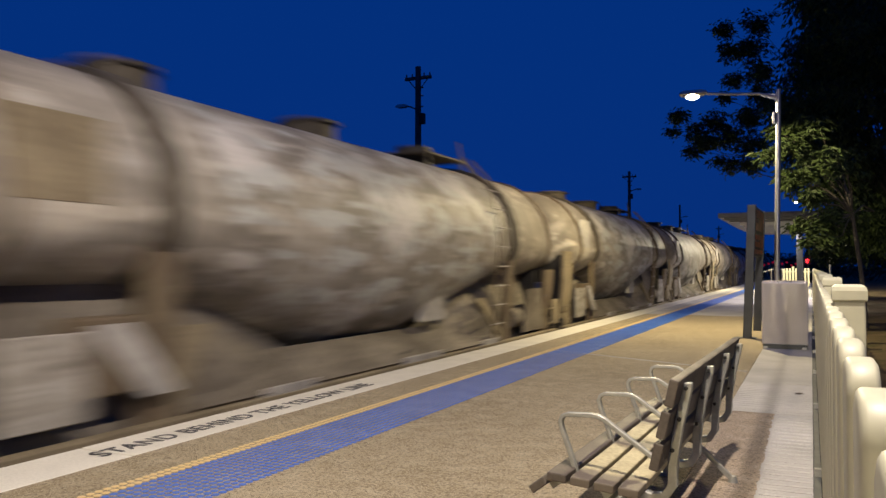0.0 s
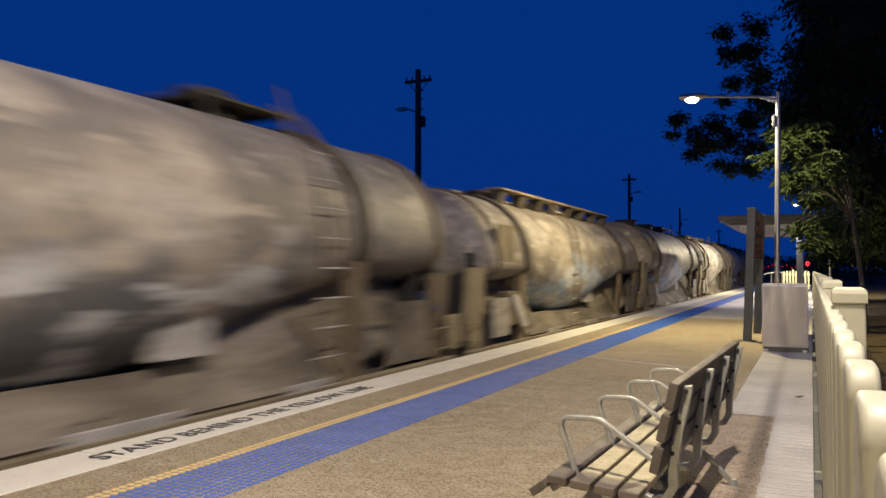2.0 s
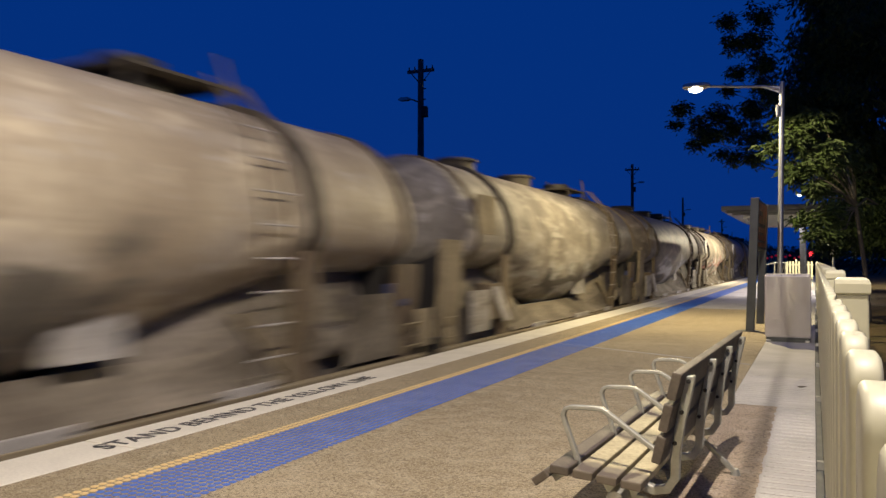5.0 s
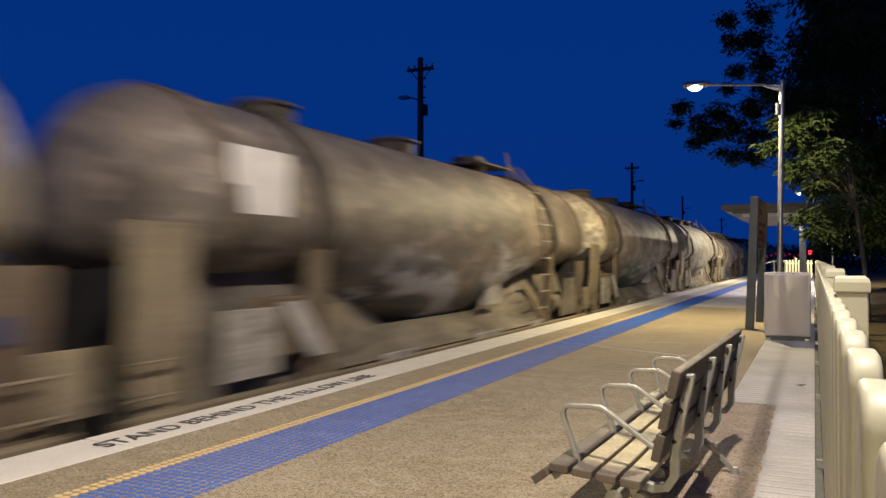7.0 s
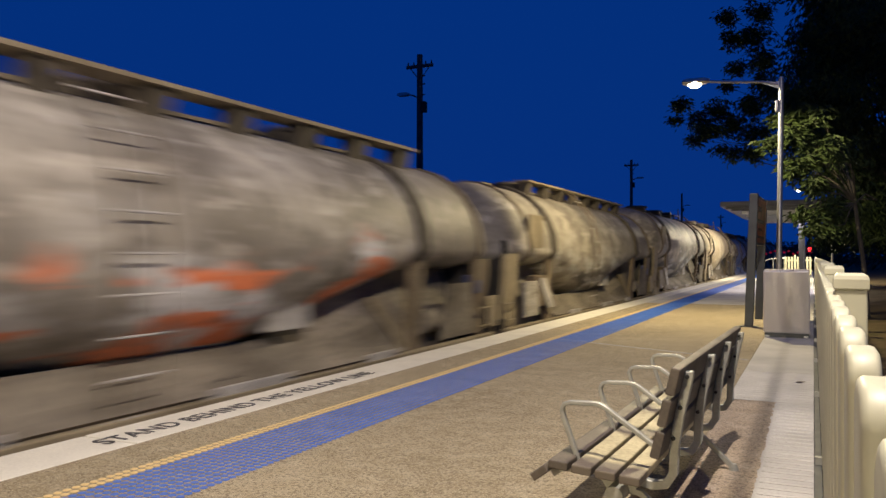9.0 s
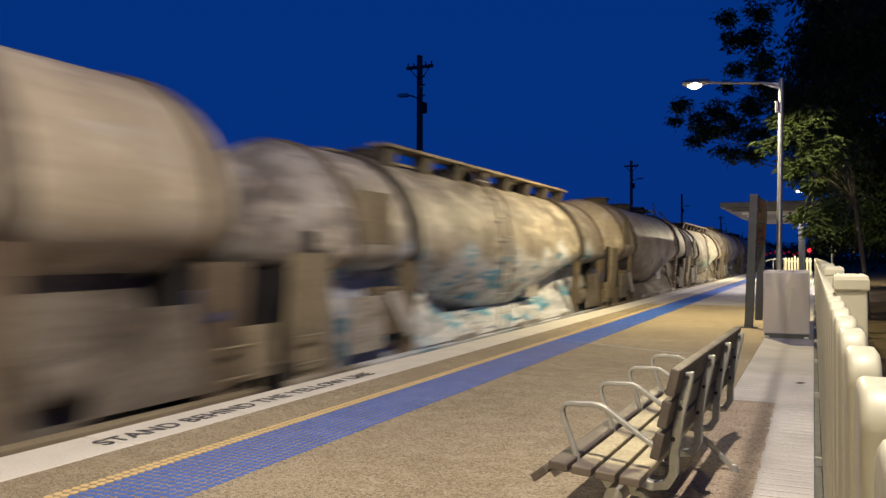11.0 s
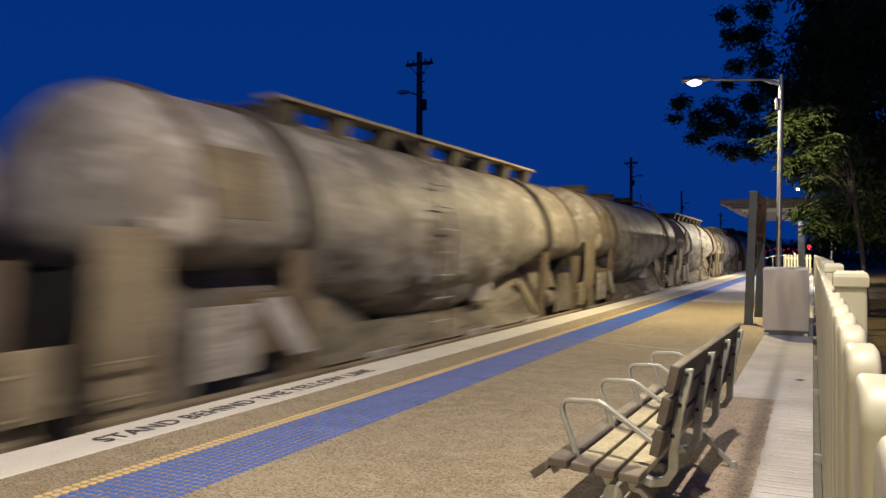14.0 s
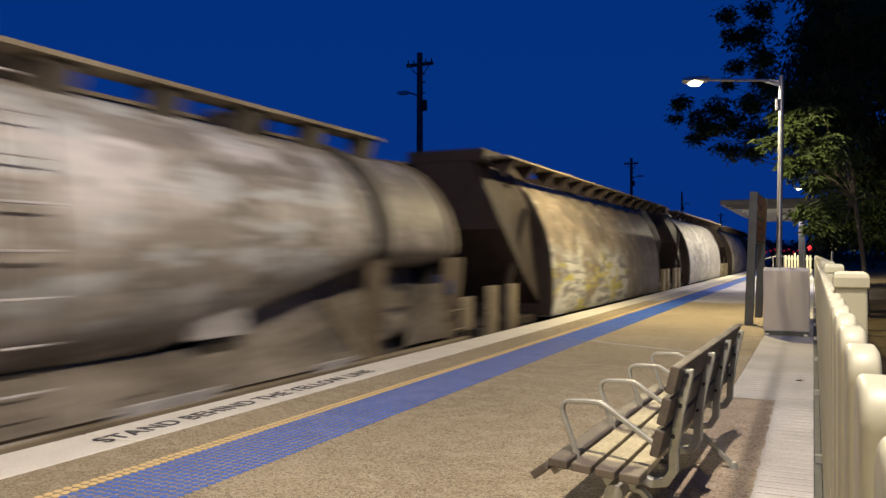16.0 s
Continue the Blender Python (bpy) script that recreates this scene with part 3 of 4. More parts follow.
def lamp_post(place, base=0.0, group="platform lamp posts"):
    o = thing("lamp_post", "galvanised lamp post with a glowing warm head on an arm", "lamp post", group, place=place)
    bm = B()
    tube(bm, (-0.02, 0, -0.2 - base), (0.05, 0, 4.14), 0.05, 0.04, 14)
    box(bm, -0.12, 0.1, -0.1, 0.1, -0.005 - base, 0.02 - base)
    part("pole", bm, STEEL, o, "", True)
    bm = B()
    bent(bm, [(0.05, 0, 4.0), (-0.25, 0, 4.09), (-0.7, 0, 4.13), (-1.15, 0, 4.18)], 0.024)
    loft(bm, [[(0.04, -0.01, 3.94), (0.04, 0.01, 3.94), (0.04, 0.01, 4.06), (0.04, -0.01, 4.06)], [(-0.25, -0.01, 4.06), (-0.25, 0.01, 4.06), (-0.25, 0.01, 4.1), (-0.25, -0.01, 4.1)]])
    part("arm", bm, STEEL, o, "", True)
    bm = B()
    loft(bm, [[(x, q * w, 4.2 + z * h) for q, z in ((-1, -0.3), (-0.7, -1), (0.7, -1), (1, -0.3), (0.6, 1), (-0.6, 1))] for x, w, h in ((-1.12, 0.05, 0.03), (-1.2, 0.1, 0.05), (-1.5, 0.12, 0.05), (-1.58, 0.08, 0.03))])
    head = part("lamp_head", bm, STEEL, o, "", True)
    bm = B()
    bmesh.ops.create_uvsphere(bm, u_segments=16, v_segments=8, radius=1)
    for v in bm.verts:
        v.co = Vector((-1.37 + v.co.x * 0.125, v.co.y * 0.1, 4.16 + v.co.z * 0.075))
    part("lens", bm, GLOW, head, "glowing warm lamp lens", True)
    bm = B()
    box(bm, -0.05, 0.0, -0.04, 0.04, 3.55, 3.75, 0.01)
    part("clamp", bm, STEEL, o)
    return o


lamp_post((-0.53, 14.5, 0))
lamp_post((1.37, 1.5, 1.48), 1.48)
lamp_post((-0.53, -11.0, 0))
lamp_post((0.78, 40.0, 0))

# unseen cable, added so its shadow draws the thin stripe on the path
cable = thing("stripe_shadow_cable", "unseen cable added to cast a stripe on the path", "cable")
bm = B()
bent(bm, [(-0.112, q, 3.5 + 0.002 * (q - 4) ** 2) for q in (-11.0, -7.0, -3.0, 0.0, 2.0, 4.0, 6.2)], 0.011)
part("strand", bm, CHARCOAL, cable, "", True)

dry = thing("dry_leaf", "small dry leaf on the concrete path", "leaf", place=(-0.11, 7.44, 0.002))
bm = B()
loft(bm, [[(-0.03, -0.02, z), (0.01, -0.03, z + 0.006), (0.04, 0.01, z + 0.003), (0.0, 0.025, z)] for z in (0.0, 0.004)])
part("blade", bm, RUST, dry)

# ---- power poles across the line ----


def power_pole(place, seed):
    o = thing("power_pole", "dark timber power pole with a cross-arm and street lamp", "power pole", "poles across the line", place=place)
    bm = B()
    tube(bm, (0, 0, 0), (0, 0, 10.9), 0.17, 0.12, 12)
    part("pole", bm, POLEWOOD, o, "", True)
    side = 1 if seed == 0 else -1
    armed = seed != 2
    if armed:
        bm = B()
        box(bm, -0.62, 0.62, -0.05, 0.05, 10.35, 10.48)
        part("cross_arm", bm, POLEWOOD, o)
    for s in (-1, 1) if armed else ():
        bm = B()
        tube(bm, (s * 0.45, 0, 10.35), (s * 0.1, 0, 9.95), 0.02, seg=6)
        part("brace", bm, DARKIRON, o)
    for x in (-0.55, -0.28, 0.28, 0.55) if armed else ():
        bm = B()
        tube(bm, (x, 0, 10.48), (x, 0, 10.62), 0.035, 0.025, 8)
        part("insulator", bm, DARKIRON, o)
    bm = B()
    bent(bm, [(-0.1 * side, 0, 9.1), (-0.35 * side, 0, 9.22), (-0.55 * side, 0, 9.26)], 0.03)
    part("lamp_arm", bm, DARKIRON, o)
    bm = B()
    loft(bm, [[(x * side, q * w, 9.29 + z * w * 0.6) for q, z in ((-1, -1), (1, -1), (0.7, 1), (-0.7, 1))] for x, w in ((-0.5, 0.05), (-0.62, 0.12), (-0.95, 0.12), (-1.08, 0.05))])
    part("lamp_head", bm, STEEL, o, "unlit street lamp head")
    for z in (10.0, 9.65, 9.2):
        bm = B()
        tube(bm, (0.1, 0, z), (0.24, 0, z), 0.03, seg=6)
        part("step", bm, DARKIRON, o)
    bm = B()
    box(bm, 0.08, 0.3, -0.12, 0.12, 8.45, 8.9, 0.02)
    part("junction_box", bm, DARKIRON, o)
    return o


for i, (x, y) in enumerate(((-15.0, 29.4), (-14.5, 69.5), (-16.1, 109.7), (-17.2, 170.0))):
    power_pole((x, y, -1.3), i)

# ---- wagons ----
L = 12.7
PLATE = (1.3, 2.05)


def tank_ring(y, r, top, bottom, n=28):
    """One cross-section: round above, drawn down to a narrower keel below."""
    mid = top - r
    pts = []
    for k in range(n):
        a = 2 * math.pi * k / n
        c, s = math.cos(a), math.sin(a)
        if s >= 0:
            pts.append((r * c, y, mid + r * s))
        else:
            drop = mid - bottom
            deep = max(0.0, min(1.0, (drop - r * 0.7) / 1.0))
            wide = abs(c) ** (1.0 - 0.08 * deep)
            pts.append((math.copysign(r * wide, c), y, mid + drop * s))
    return pts


def bogie(parent, y):
    bm = B()
    for s in (-1, 1):
        x = s * 0.98
        loft(bm, [[(x - 0.07, y + q, z) for q, z in ((-1.15, -0.5), (-0.8, -0.42), (-0.3, -0.3), (0.3, -0.3), (0.8, -0.42), (1.15, -0.5), (1.1, -0.68), (0.5, -0.8), (-0.5, -0.8), (-1.1, -0.68))],
                  [(x + 0.07, y + q, z) for q, z in ((-1.15, -0.5), (-0.8, -0.42), (-0.3, -0.3), (0.3, -0.3), (0.8, -0.42), (1.15, -0.5), (1.1, -0.68), (0.5, -0.8), (-0.5, -0.8), (-1.1, -0.68))]])
    box(bm, -0.95, 0.95, y - 0.2, y + 0.2, -0.65, -0.35)
    b = part("bogie", bm, RUST, parent, "rusty cast bogie frame")
    for q in (-0.88, 0.88):
        for s in (-1, 1):
            bm = B()
            tube(bm, (s * 0.70, y + q, -0.485), (s * 0.84, y + q, -0.485), 0.45, 0.44, 20)
            tube(bm, (s * 0.68, y + q, -0.485), (s * 0.70, y + q, -0.485), 0.475, seg=20)
            part("wheel", bm, WHEELMAT, b, "worn steel wheel")
    return b


def tank_wagon(kind, top, r):
    """A cement tank wagon; its front gap is at y = 0 and the platform is on its +x side."""
    o = thing("tank_wagon", "dusty grey cement tank wagon", "railway wagon", "wagons of the train")
    e0, e1, r0, r1 = 0.7, L - 0.2, 2.65, L - 2.65
    rings = []
    ends = 0.85
    for i in range(7):
        a = i / 6 * math.pi / 2
        f = max(0.05, math.sin(a))
        rings.append(tank_ring(e0 + 0.55 * (1 - math.cos(a)), r * f, top - r + r * f, top - r - (top - r - ends) * f))
    for i in range(1, 40):
        y = e0 + 0.55 + (e1 - e0 - 1.05) * i / 40
        u = 1 - abs(y - L / 2) / (L / 2 - 2.6)
        bottom = ends if u <= 0 else ends - (ends - 0.1) * min(1, u / 0.8)
        rings.append(tank_ring(y, r, top, bottom))
    for i in range(6, -1, -1):
        a = i / 6 * math.pi / 2
        f = max(0.05, math.sin(a))
        rings.append(tank_ring(e1 - 0.5 * (1 - math.cos(a)), r * f, top - r + r * f, top - r - (top - r - ends) * f))
    bm = B()
    loft(bm, rings)
    body = part("tank", bm, DUSTED, o, "dust-streaked steel tank", True)
    # saddle rings
    for y in (r0, r1, 1.35, L - 0.85):
        big = y in (r0, r1)
        bm = B()
        w = 0.11 if big else 0.05
        g = 0.05 if big else 0.03
        outer = [(p[0] * (1 + g / r), p[2] + (g if p[2] > top - r else 0)) for p in tank_ring(y, r, top, ends)]
        loft(bm, [[(x, y - w, z) for x, z in outer], [(x, y + w, z) for x, z in outer]])
        part("saddle_ring", bm, RING if big else RUST, o, "rust-brown steel ring round the tank", True)
    # upright supports down to the frame
    for y, w in ((0.62, 0.3), (r0, 0.16), (r1, 0.16), (L - 0.62, 0.26)):
        for s in (-1, 1):
            bm = B()
            high = 1.05 if y > L - 1 else top - r - 0.05
            loft(bm, [[(s * x, y - w, z), (s * (x - 0.07), y - w, z), (s * (x - 0.07), y + w, z), (s * x, y + w, z)] for x, z in ((r * 0.95, high), (r * 0.93, 0.68), (1.06, 0.2), (1.1, -0.28))])
            part("support_plate", bm, DUSTED if w > 0.2 and y < 1 else RUST, o, "brown steel support plate")
    for s in (-1, 1):
        bm = B()
        box(bm, s * 1.14 - 0.06, s * 1.14 + 0.06, 0.25, L - 0.25, -0.42, -0.045, 0.01)
        part("side_sill", bm, DUSTED, o, "dusty side sill")
    bm = B()
    box(bm, -0.25, 0.25, 0.15, L - 0.15, -0.45, -0.3)
    box(bm, -1.1, 1.1, 0.2, 0.42, -0.45, 0.1)
    box(bm, -1.1, 1.1, L - 0.42, L - 0.2, -0.45, 0.1)
    part("underframe", bm, DARKIRON, o)
    bm = B()
    box(bm, -1.08, 1.08, 0.45, L - 0.45, -0.29, -0.235)
    part("deck", bm, CAKED, o, "cement-crusted deck plate")
    # near-black plates put in the shade of the gap between wagons
    for y in (0.9, L - 0.95):
        bm = B()
        loft(bm, [[(-x, q, z) for x, z in ((1.05, -0.25), (1.0, 0.5), (0.95, 1.35), (-0.95, 1.35), (-1.0, 0.5), (-1.05, -0.25))] for q in (y - 0.03, y + 0.03)])
        part("end_bulkhead", bm, DARKIRON, o, "end plate under the tank, near black as gap shade")
    for y in (0.0, L):
        bm = B()
        box(bm, -0.12, 0.12, y - 0.2, y + 0.2, -0.35, -0.12, 0.03)
        part("coupler", bm, DARKIRON, o)
    bogie(o, 2.0)
    bogie(o, L - 2.0)
    # hopper sheets sloping to the sill
    for s in (-1, 1):
        bm = B()
        loft(bm, [[(s * 0.72, y0, 0.3), (s * 0.95, y0, 0.08), (s * 1.14, y0, -0.02), (s * 1.1, y0, -0.06), (s * 0.68, y0, 0.2)] for y0 in (3.0, L - 3.0)])
        part("slope_sheet", bm, CAKED, o, "pale cement-crusted sheet over the sill")
        bm = B()
        tube(bm, (s * 0.4, L / 2 + 0.4, 0.0), (s * 0.98, L / 2 + 0.4, -0.06), 0.09, seg=12)
        tube(bm, (s * 0.95, L / 2 + 0.4, -0.06), (s * 1.02, L / 2 + 0.4, -0.06), 0.13, seg=12)
        part("outlet_pipe", bm, DARKIRON, o, "black discharge pipe", True)
        bm = B()
        box(bm, s * 0.9 - 0.1, s * 0.9 + 0.02, 7.45, 8.05, 0.38, 0.82, 0.005)
        part("placard", bm, PALE, o, "white square placard")
        bm = B()
        box(bm, s * 1.1 - 0.03, s * 1.1 + 0.03, 1.32, 2.0, 0.06, 0.66, 0.01)
        part("gear_box", bm, PALE, o, "pale brake gear box")
        bm = B()
        loft(bm, [[(s * 1.085, y, z) for y, z in ((10.75, 0.0), (11.85, 0.0), (11.68, 0.72), (10.98, 0.72))], [(s * 1.115, y, z) for y, z in ((10.75, 0.0), (11.85, 0.0), (11.68, 0.72), (10.98, 0.72))]])
        part("bogie_guard", bm, PALE, o, "pale guard plate over the rear bogie")
        bm = B()
        box(bm, s * 1.02 - 0.1, s * 1.02 + 0.1, 11.85, 12.12, 0.55, 0.82, 0.03)
        part("brake_unit", bm, DEEPBLUE, o, "small dark blue brake unit")
        bm = B()
        box(bm, s * (r - 0.02) - 0.02, s * (r - 0.02) + 0.02, PLATE[0], PLATE[1], top - r + 0.05, top - r + 0.62, 0.005)
        part("name_plate", bm, PALE, o, "pale plate with worn lettering")
        bm = B()
        box(bm, s * 1.02 - 0.1, s * 1.02 + 0.1, 1.9, 2.45, 0.2, 0.75, 0.02)
        part("valve_box", bm, RUST, o, "rusty valve box")
        bm = B()
        loft(bm, [[(s * 1.13, y + q, z), (s * 1.16, y + q, z), (s * 1.16, y + q + 0.3, z), (s * 1.13, y + q + 0.3, z)] for y, q, z in ((2.02, 0.0, 0.7), (2.5, 0.0, 0.16))])
        part("slanted_board", bm, PALE, o, "pale slanted board")
        # side ladder
        y = 9.4 if kind == "hatch" else 5.6
        bm = B()
        for q in (-0.2, 0.2):
            bent(bm, [(s * 1.15, y + q, -0.2), (s * (r + 0.07), y + q, top - r), (s * (r * 0.9 + 0.06), y + q, top - 0.45), (s * r * 0.55, y + q, top + 0.1)], 0.016, 6)
        lad = part("ladder", bm, RUST, o, "rusty ladder rails with pale rungs")
        for i in range(9):
            z = -0.05 + 0.29 * i
            x = 1.15 + (r + 0.07 - 1.15) * min(1, (z + 0.2) / (top - r + 0.2)) if z < top - r else r + 0.07 - 0.35 * (z - top + r) ** 2
            bm = B()
            tube(bm, (s * x, y - 0.24, z), (s * x, y + 0.24, z), 0.010, seg=6)
            part("rung", bm, PALE, lad)
    # dusty shrouds over the bogies, under the sloping ends of the tank
    for a, b in ((1.2, 4.7), (L - 1.2, L - 4.7)):
        bm = B()
        d = 1 if b > a else -1
        skin = ((a, 0.94, 0.88, 0.72, 1.0), (a + 1.5 * d, 0.94, 0.88, 0.7, 1.0), (a + 1.56 * d, 1.05, 0.94, 0.62, 0.95), (a + 2.3 * d, 1.05, 0.93, 0.62, 0.8), (b + 0.35 * d, 1.04, 0.82, 0.5, 0.22))
        loft(bm, [[(-x0, y, -0.22), (x0, y, -0.22), (x1, y, -0.24 + (z + 0.24) * 0.55), (x2, y, z), (-x2, y, z), (-x1, y, -0.24 + (z + 0.24) * 0.55)] for y, x0, x1, x2, z in skin])
        part("shroud", bm, CAKED, o, "cement-caked shroud over the bogie")
    for s in (-1, 1):
        for y, d in ((3.3, 0.75), (L - 3.3, -0.75)):
            bm = B()
            loft(bm, [[(s * 0.86, y + q, 0.62), (s * 0.9, y + q, 0.62), (s * 1.12, y - d + q, -0.22), (s * 1.08, y - d + q, -0.22)] for q in (-0.17, 0.17)])
            part("brace_plate", bm, DUSTED, o, "slanting dusty brace plate")
        for y, d in ((4.2, 0.35), (6.9, 0.5), (9.1, 0.3)):
            bm = B()
            box(bm, s * 1.17 - 0.02, s * 1.17 + 0.02, y - d, y + d, -0.2, 0.03, 0.005)
            part("sill_plate", bm, PALE, o, "pale plate on the sill")
        bm = B()
        tube(bm, (s * 0.95, L - 2.3, 0.25), (s * 0.95, L - 1.5, 0.25), 0.16, seg=14)
        part("air_cylinder", bm, CAKED, o, "dusty brake cylinder", True)
        for y in (0.5, L - 0.5):
            bm = B()
            for q in (-0.22, 0.22):
                tube(bm, (s * 1.15, y + q, -0.6), (s * 1.15, y + q, 0.35), 0.014, seg=6)
            for z in (-0.58, -0.25, 0.08, 0.34):
                tube(bm, (s * 1.15, y - 0.22, z), (s * 1.15, y + 0.22, z), 0.012, seg=6)
            part("step_ladder", bm, DUSTED, o, "dusty steel step")
        bm = B()
        box(bm, s * 1.13 - 0.02, s * 1.13 + 0.02, L - 0.42, L - 0.02, 0.04, 0.5, 0.005)
        part("end_board", bm, DUSTED, o, "dusty board")
    # hatches on the crown
    spots = (3.2, 6.1) if kind == "hatch" else (3.6, 6.3, 9.0)
    for y in spots:
        bm = B()
        tube(bm, (0, y, top - 0.06), (0, y, top + 0.13), 0.33, seg=18)
        tube(bm, (0, y, top + 0.13), (0, y, top + 0.18), 0.37, 0.32, 18)
        h = part("hatch", bm, RING, o, "round filling hatch", True)
        bm = B()
        tube(bm, (0.35, y - 0.12, top + 0.14), (0.35, y + 0.12, top + 0.14), 0.03, seg=6)
        part("hatch_clamp", bm, DARKIRON, h)
    if kind == "hatch":
        bm = B()
        box(bm, -0.45, 0.45, 8.4, 9.8, top + 0.09, top + 0.12)
        for x in (-0.43, 0.43):
            for y in (8.5, 9.7):
                tube(bm, (x, y, top - 0.3), (x, y, top + 0.14), 0.03, seg=6)
        p = part("crown_platform", bm, RING, o, "small steel working platform")
        bm = B()
        tube(bm, (0, 8.9, top - 0.05), (0, 8.9, top + 0.24), 0.28, seg=16)
        part("valve_dome", bm, DARKIRON, p, "", True)
        for x in (-0.43, 0.43):
            bm = B()
            bent(bm, [(x, 9.75, top + 0.15), (x, 10.25, top - 0.05)], 0.02, 6)
            bent(bm, [(x, 9.75, top + 0.1), (x, 9.6, top + 0.4)], 0.022, 6)
            part("platform_rail", bm, RUST, p)
    else:
        for s in (-1, 1):
            bm = B()
            box(bm, s * 0.47 - 0.15, s * 0.47 + 0.15, 3.0, L - 1.7, top + 0.13, top + 0.17)
            wk = part("roof_walkway", bm, DUSTED, o, "long steel roof walkway")
            for i in range(8):
                bm = B()
                y = 3.2 + i * 1.08
                loft(bm, [[(s * x, y - 0.14, z) for x, z in ((0.38, top - 0.1), (0.5, top - 0.13), (0.58, top + 0.13), (0.36, top + 0.13))], [(s * x, y + 0.14, z) for x, z in ((0.38, top - 0.1), (0.5, top - 0.13), (0.58, top + 0.13), (0.36, top + 0.13))]])
                part("walkway_bracket", bm, RING, wk)
    return o, body


def hopper_wagon():
    LH = 17.2
    o = thing("hopper_wagon", "dark brown grain hopper wagon with pale graffitied sides", "railway wagon", "wagons of the train")
    rings = []
    sec = [(0.0, 2.56), (0.38, 2.52), (0.58, 2.42), (0.82, 2.18), (1.0, 1.9), (1.14, 1.58), (1.24, 1.22), (1.29, 0.85), (1.3, 0.5), (1.29, 0.15), (1.25, -0.02), (0.6, -0.04), (0, -0.05)]
    full = sec + [(-x, z) for x, z in sec[-2:0:-1]]
    bm = B()
    loft(bm, [[(x, y, z) for x, z in full] for y in (3.3, 3.4, 5, 8.6, 12, LH - 3.4, LH - 3.3)])
    body = part("hopper_body", bm, DUSTED, o, "pale rounded hopper side with graffiti", True)
    for a, s in ((3.3, -1), (LH - 3.3, 1)):
        bm = B()
        loft(bm, [[(x * f, a + s * q, 1.2 + (z - 1.2) * f) for x, z in full] for q, f in ((-0.01, 0.99), (0.03, 0.985), (0.05, 0.95))])
        loft(bm, [[(x, a + s * q, z) for x, z in ((-0.5, 2.6), (0.5, 2.6), (0.8, 2.05), (1.05, low), (-1.05, low), (-0.8, 2.05))] for q, low in ((0.04, 0.2), (1.0, 0.8), (1.9, 1.5))])
        sheet = part("end_sheet", bm, HOPEND, o, "dark brown end sheet")
        for x in (-0.95, 0.95):
            bm = B()
            loft(bm, [[(x - 0.04, a + s * q - 0.05, z), (x + 0.04, a + s * q - 0.05, z), (x + 0.04, a + s * q + 0.05, z), (x - 0.04, a + s * q + 0.05, z)] for q, z in ((1.9, -0.1), (0.5, 1.9))])
            part("end_stanchion", bm, HOPEND, sheet)
    for s in (-1, 1):
        bm = B()
        box(bm, s * 1.15 - 0.06, s * 1.15 + 0.06, 0.3, LH - 0.3, -0.4, -0.1, 0.01)
        part("side_sill", bm, HOPEND, o)
        bm = B()
        box(bm, s * 0.95 - 0.2, s * 0.95 + 0.2, 1.4, LH - 1.4, 2.63, 2.665)
        wk = part("roof_walkway", bm, DUSTED, o, "overhanging roof walkway")
        for i in range(14):
            bm = B()
            y = 1.7 + i * 1.06
            loft(bm, [[(s * x, y - 0.05, z) for x, z in ((0.95, 2.36), (1.17, 2.62), (0.75, 2.62))], [(s * x, y + 0.05, z) for x, z in ((0.95, 2.36), (1.17, 2.62), (0.75, 2.62))]])
            part("walkway_bracket", bm, HOPEND, wk)
        for y in (0.75, 1.6, LH - 1.6, LH - 0.75):
            bm = B()
            box(bm, s * 1.12 - 0.05, s * 1.12 + 0.05, y - 0.16, y + 0.16, -0.2, 0.62, 0.01)
            part("end_post", bm, DUSTED, o, "dusty upright post")
    bm = B()
    box(bm, -1.1, 1.1, 0.25, 0.5, -0.45, 0.0)
    box(bm, -1.1, 1.1, LH - 0.5, LH - 0.25, -0.45, 0.0)
    box(bm, -0.3, 0.3, 0.2, LH - 0.2, -0.45, -0.1)
    part("underframe", bm, DARKIRON, o)
    for i in range(4):
        bm = B()
        box(bm, -0.45, 0.45, 3 + i * 3.3, 4.4 + i * 3.3, 2.5, 2.78, 0.03)
        part("roof_hatch", bm, HOPEND, o, "rust-brown roof hatch")
    for y in (0.5, LH - 3.3):
        bm = B()
        box(bm, -1.0, 1.0, y, y + 2.8, -0.1, 0.02)
        part("end_deck", bm, HOPEND, o, "dark end platform")
    bm = B()
    box(bm, -0.7, 0.7, 1.45, 2.3, 2.6, 2.82, 0.03)
    part("end_hatch", bm, HOPEND, o)
    for y in (0.0, LH):
        bm = B()
        box(bm, -0.12, 0.12, y - 0.2, y + 0.2, -0.35, -0.12, 0.03)
        part("coupler", bm, DARKIRON, o)
    bogie(o, 2.0)
    bogie(o, LH - 2.0)
    return o, body


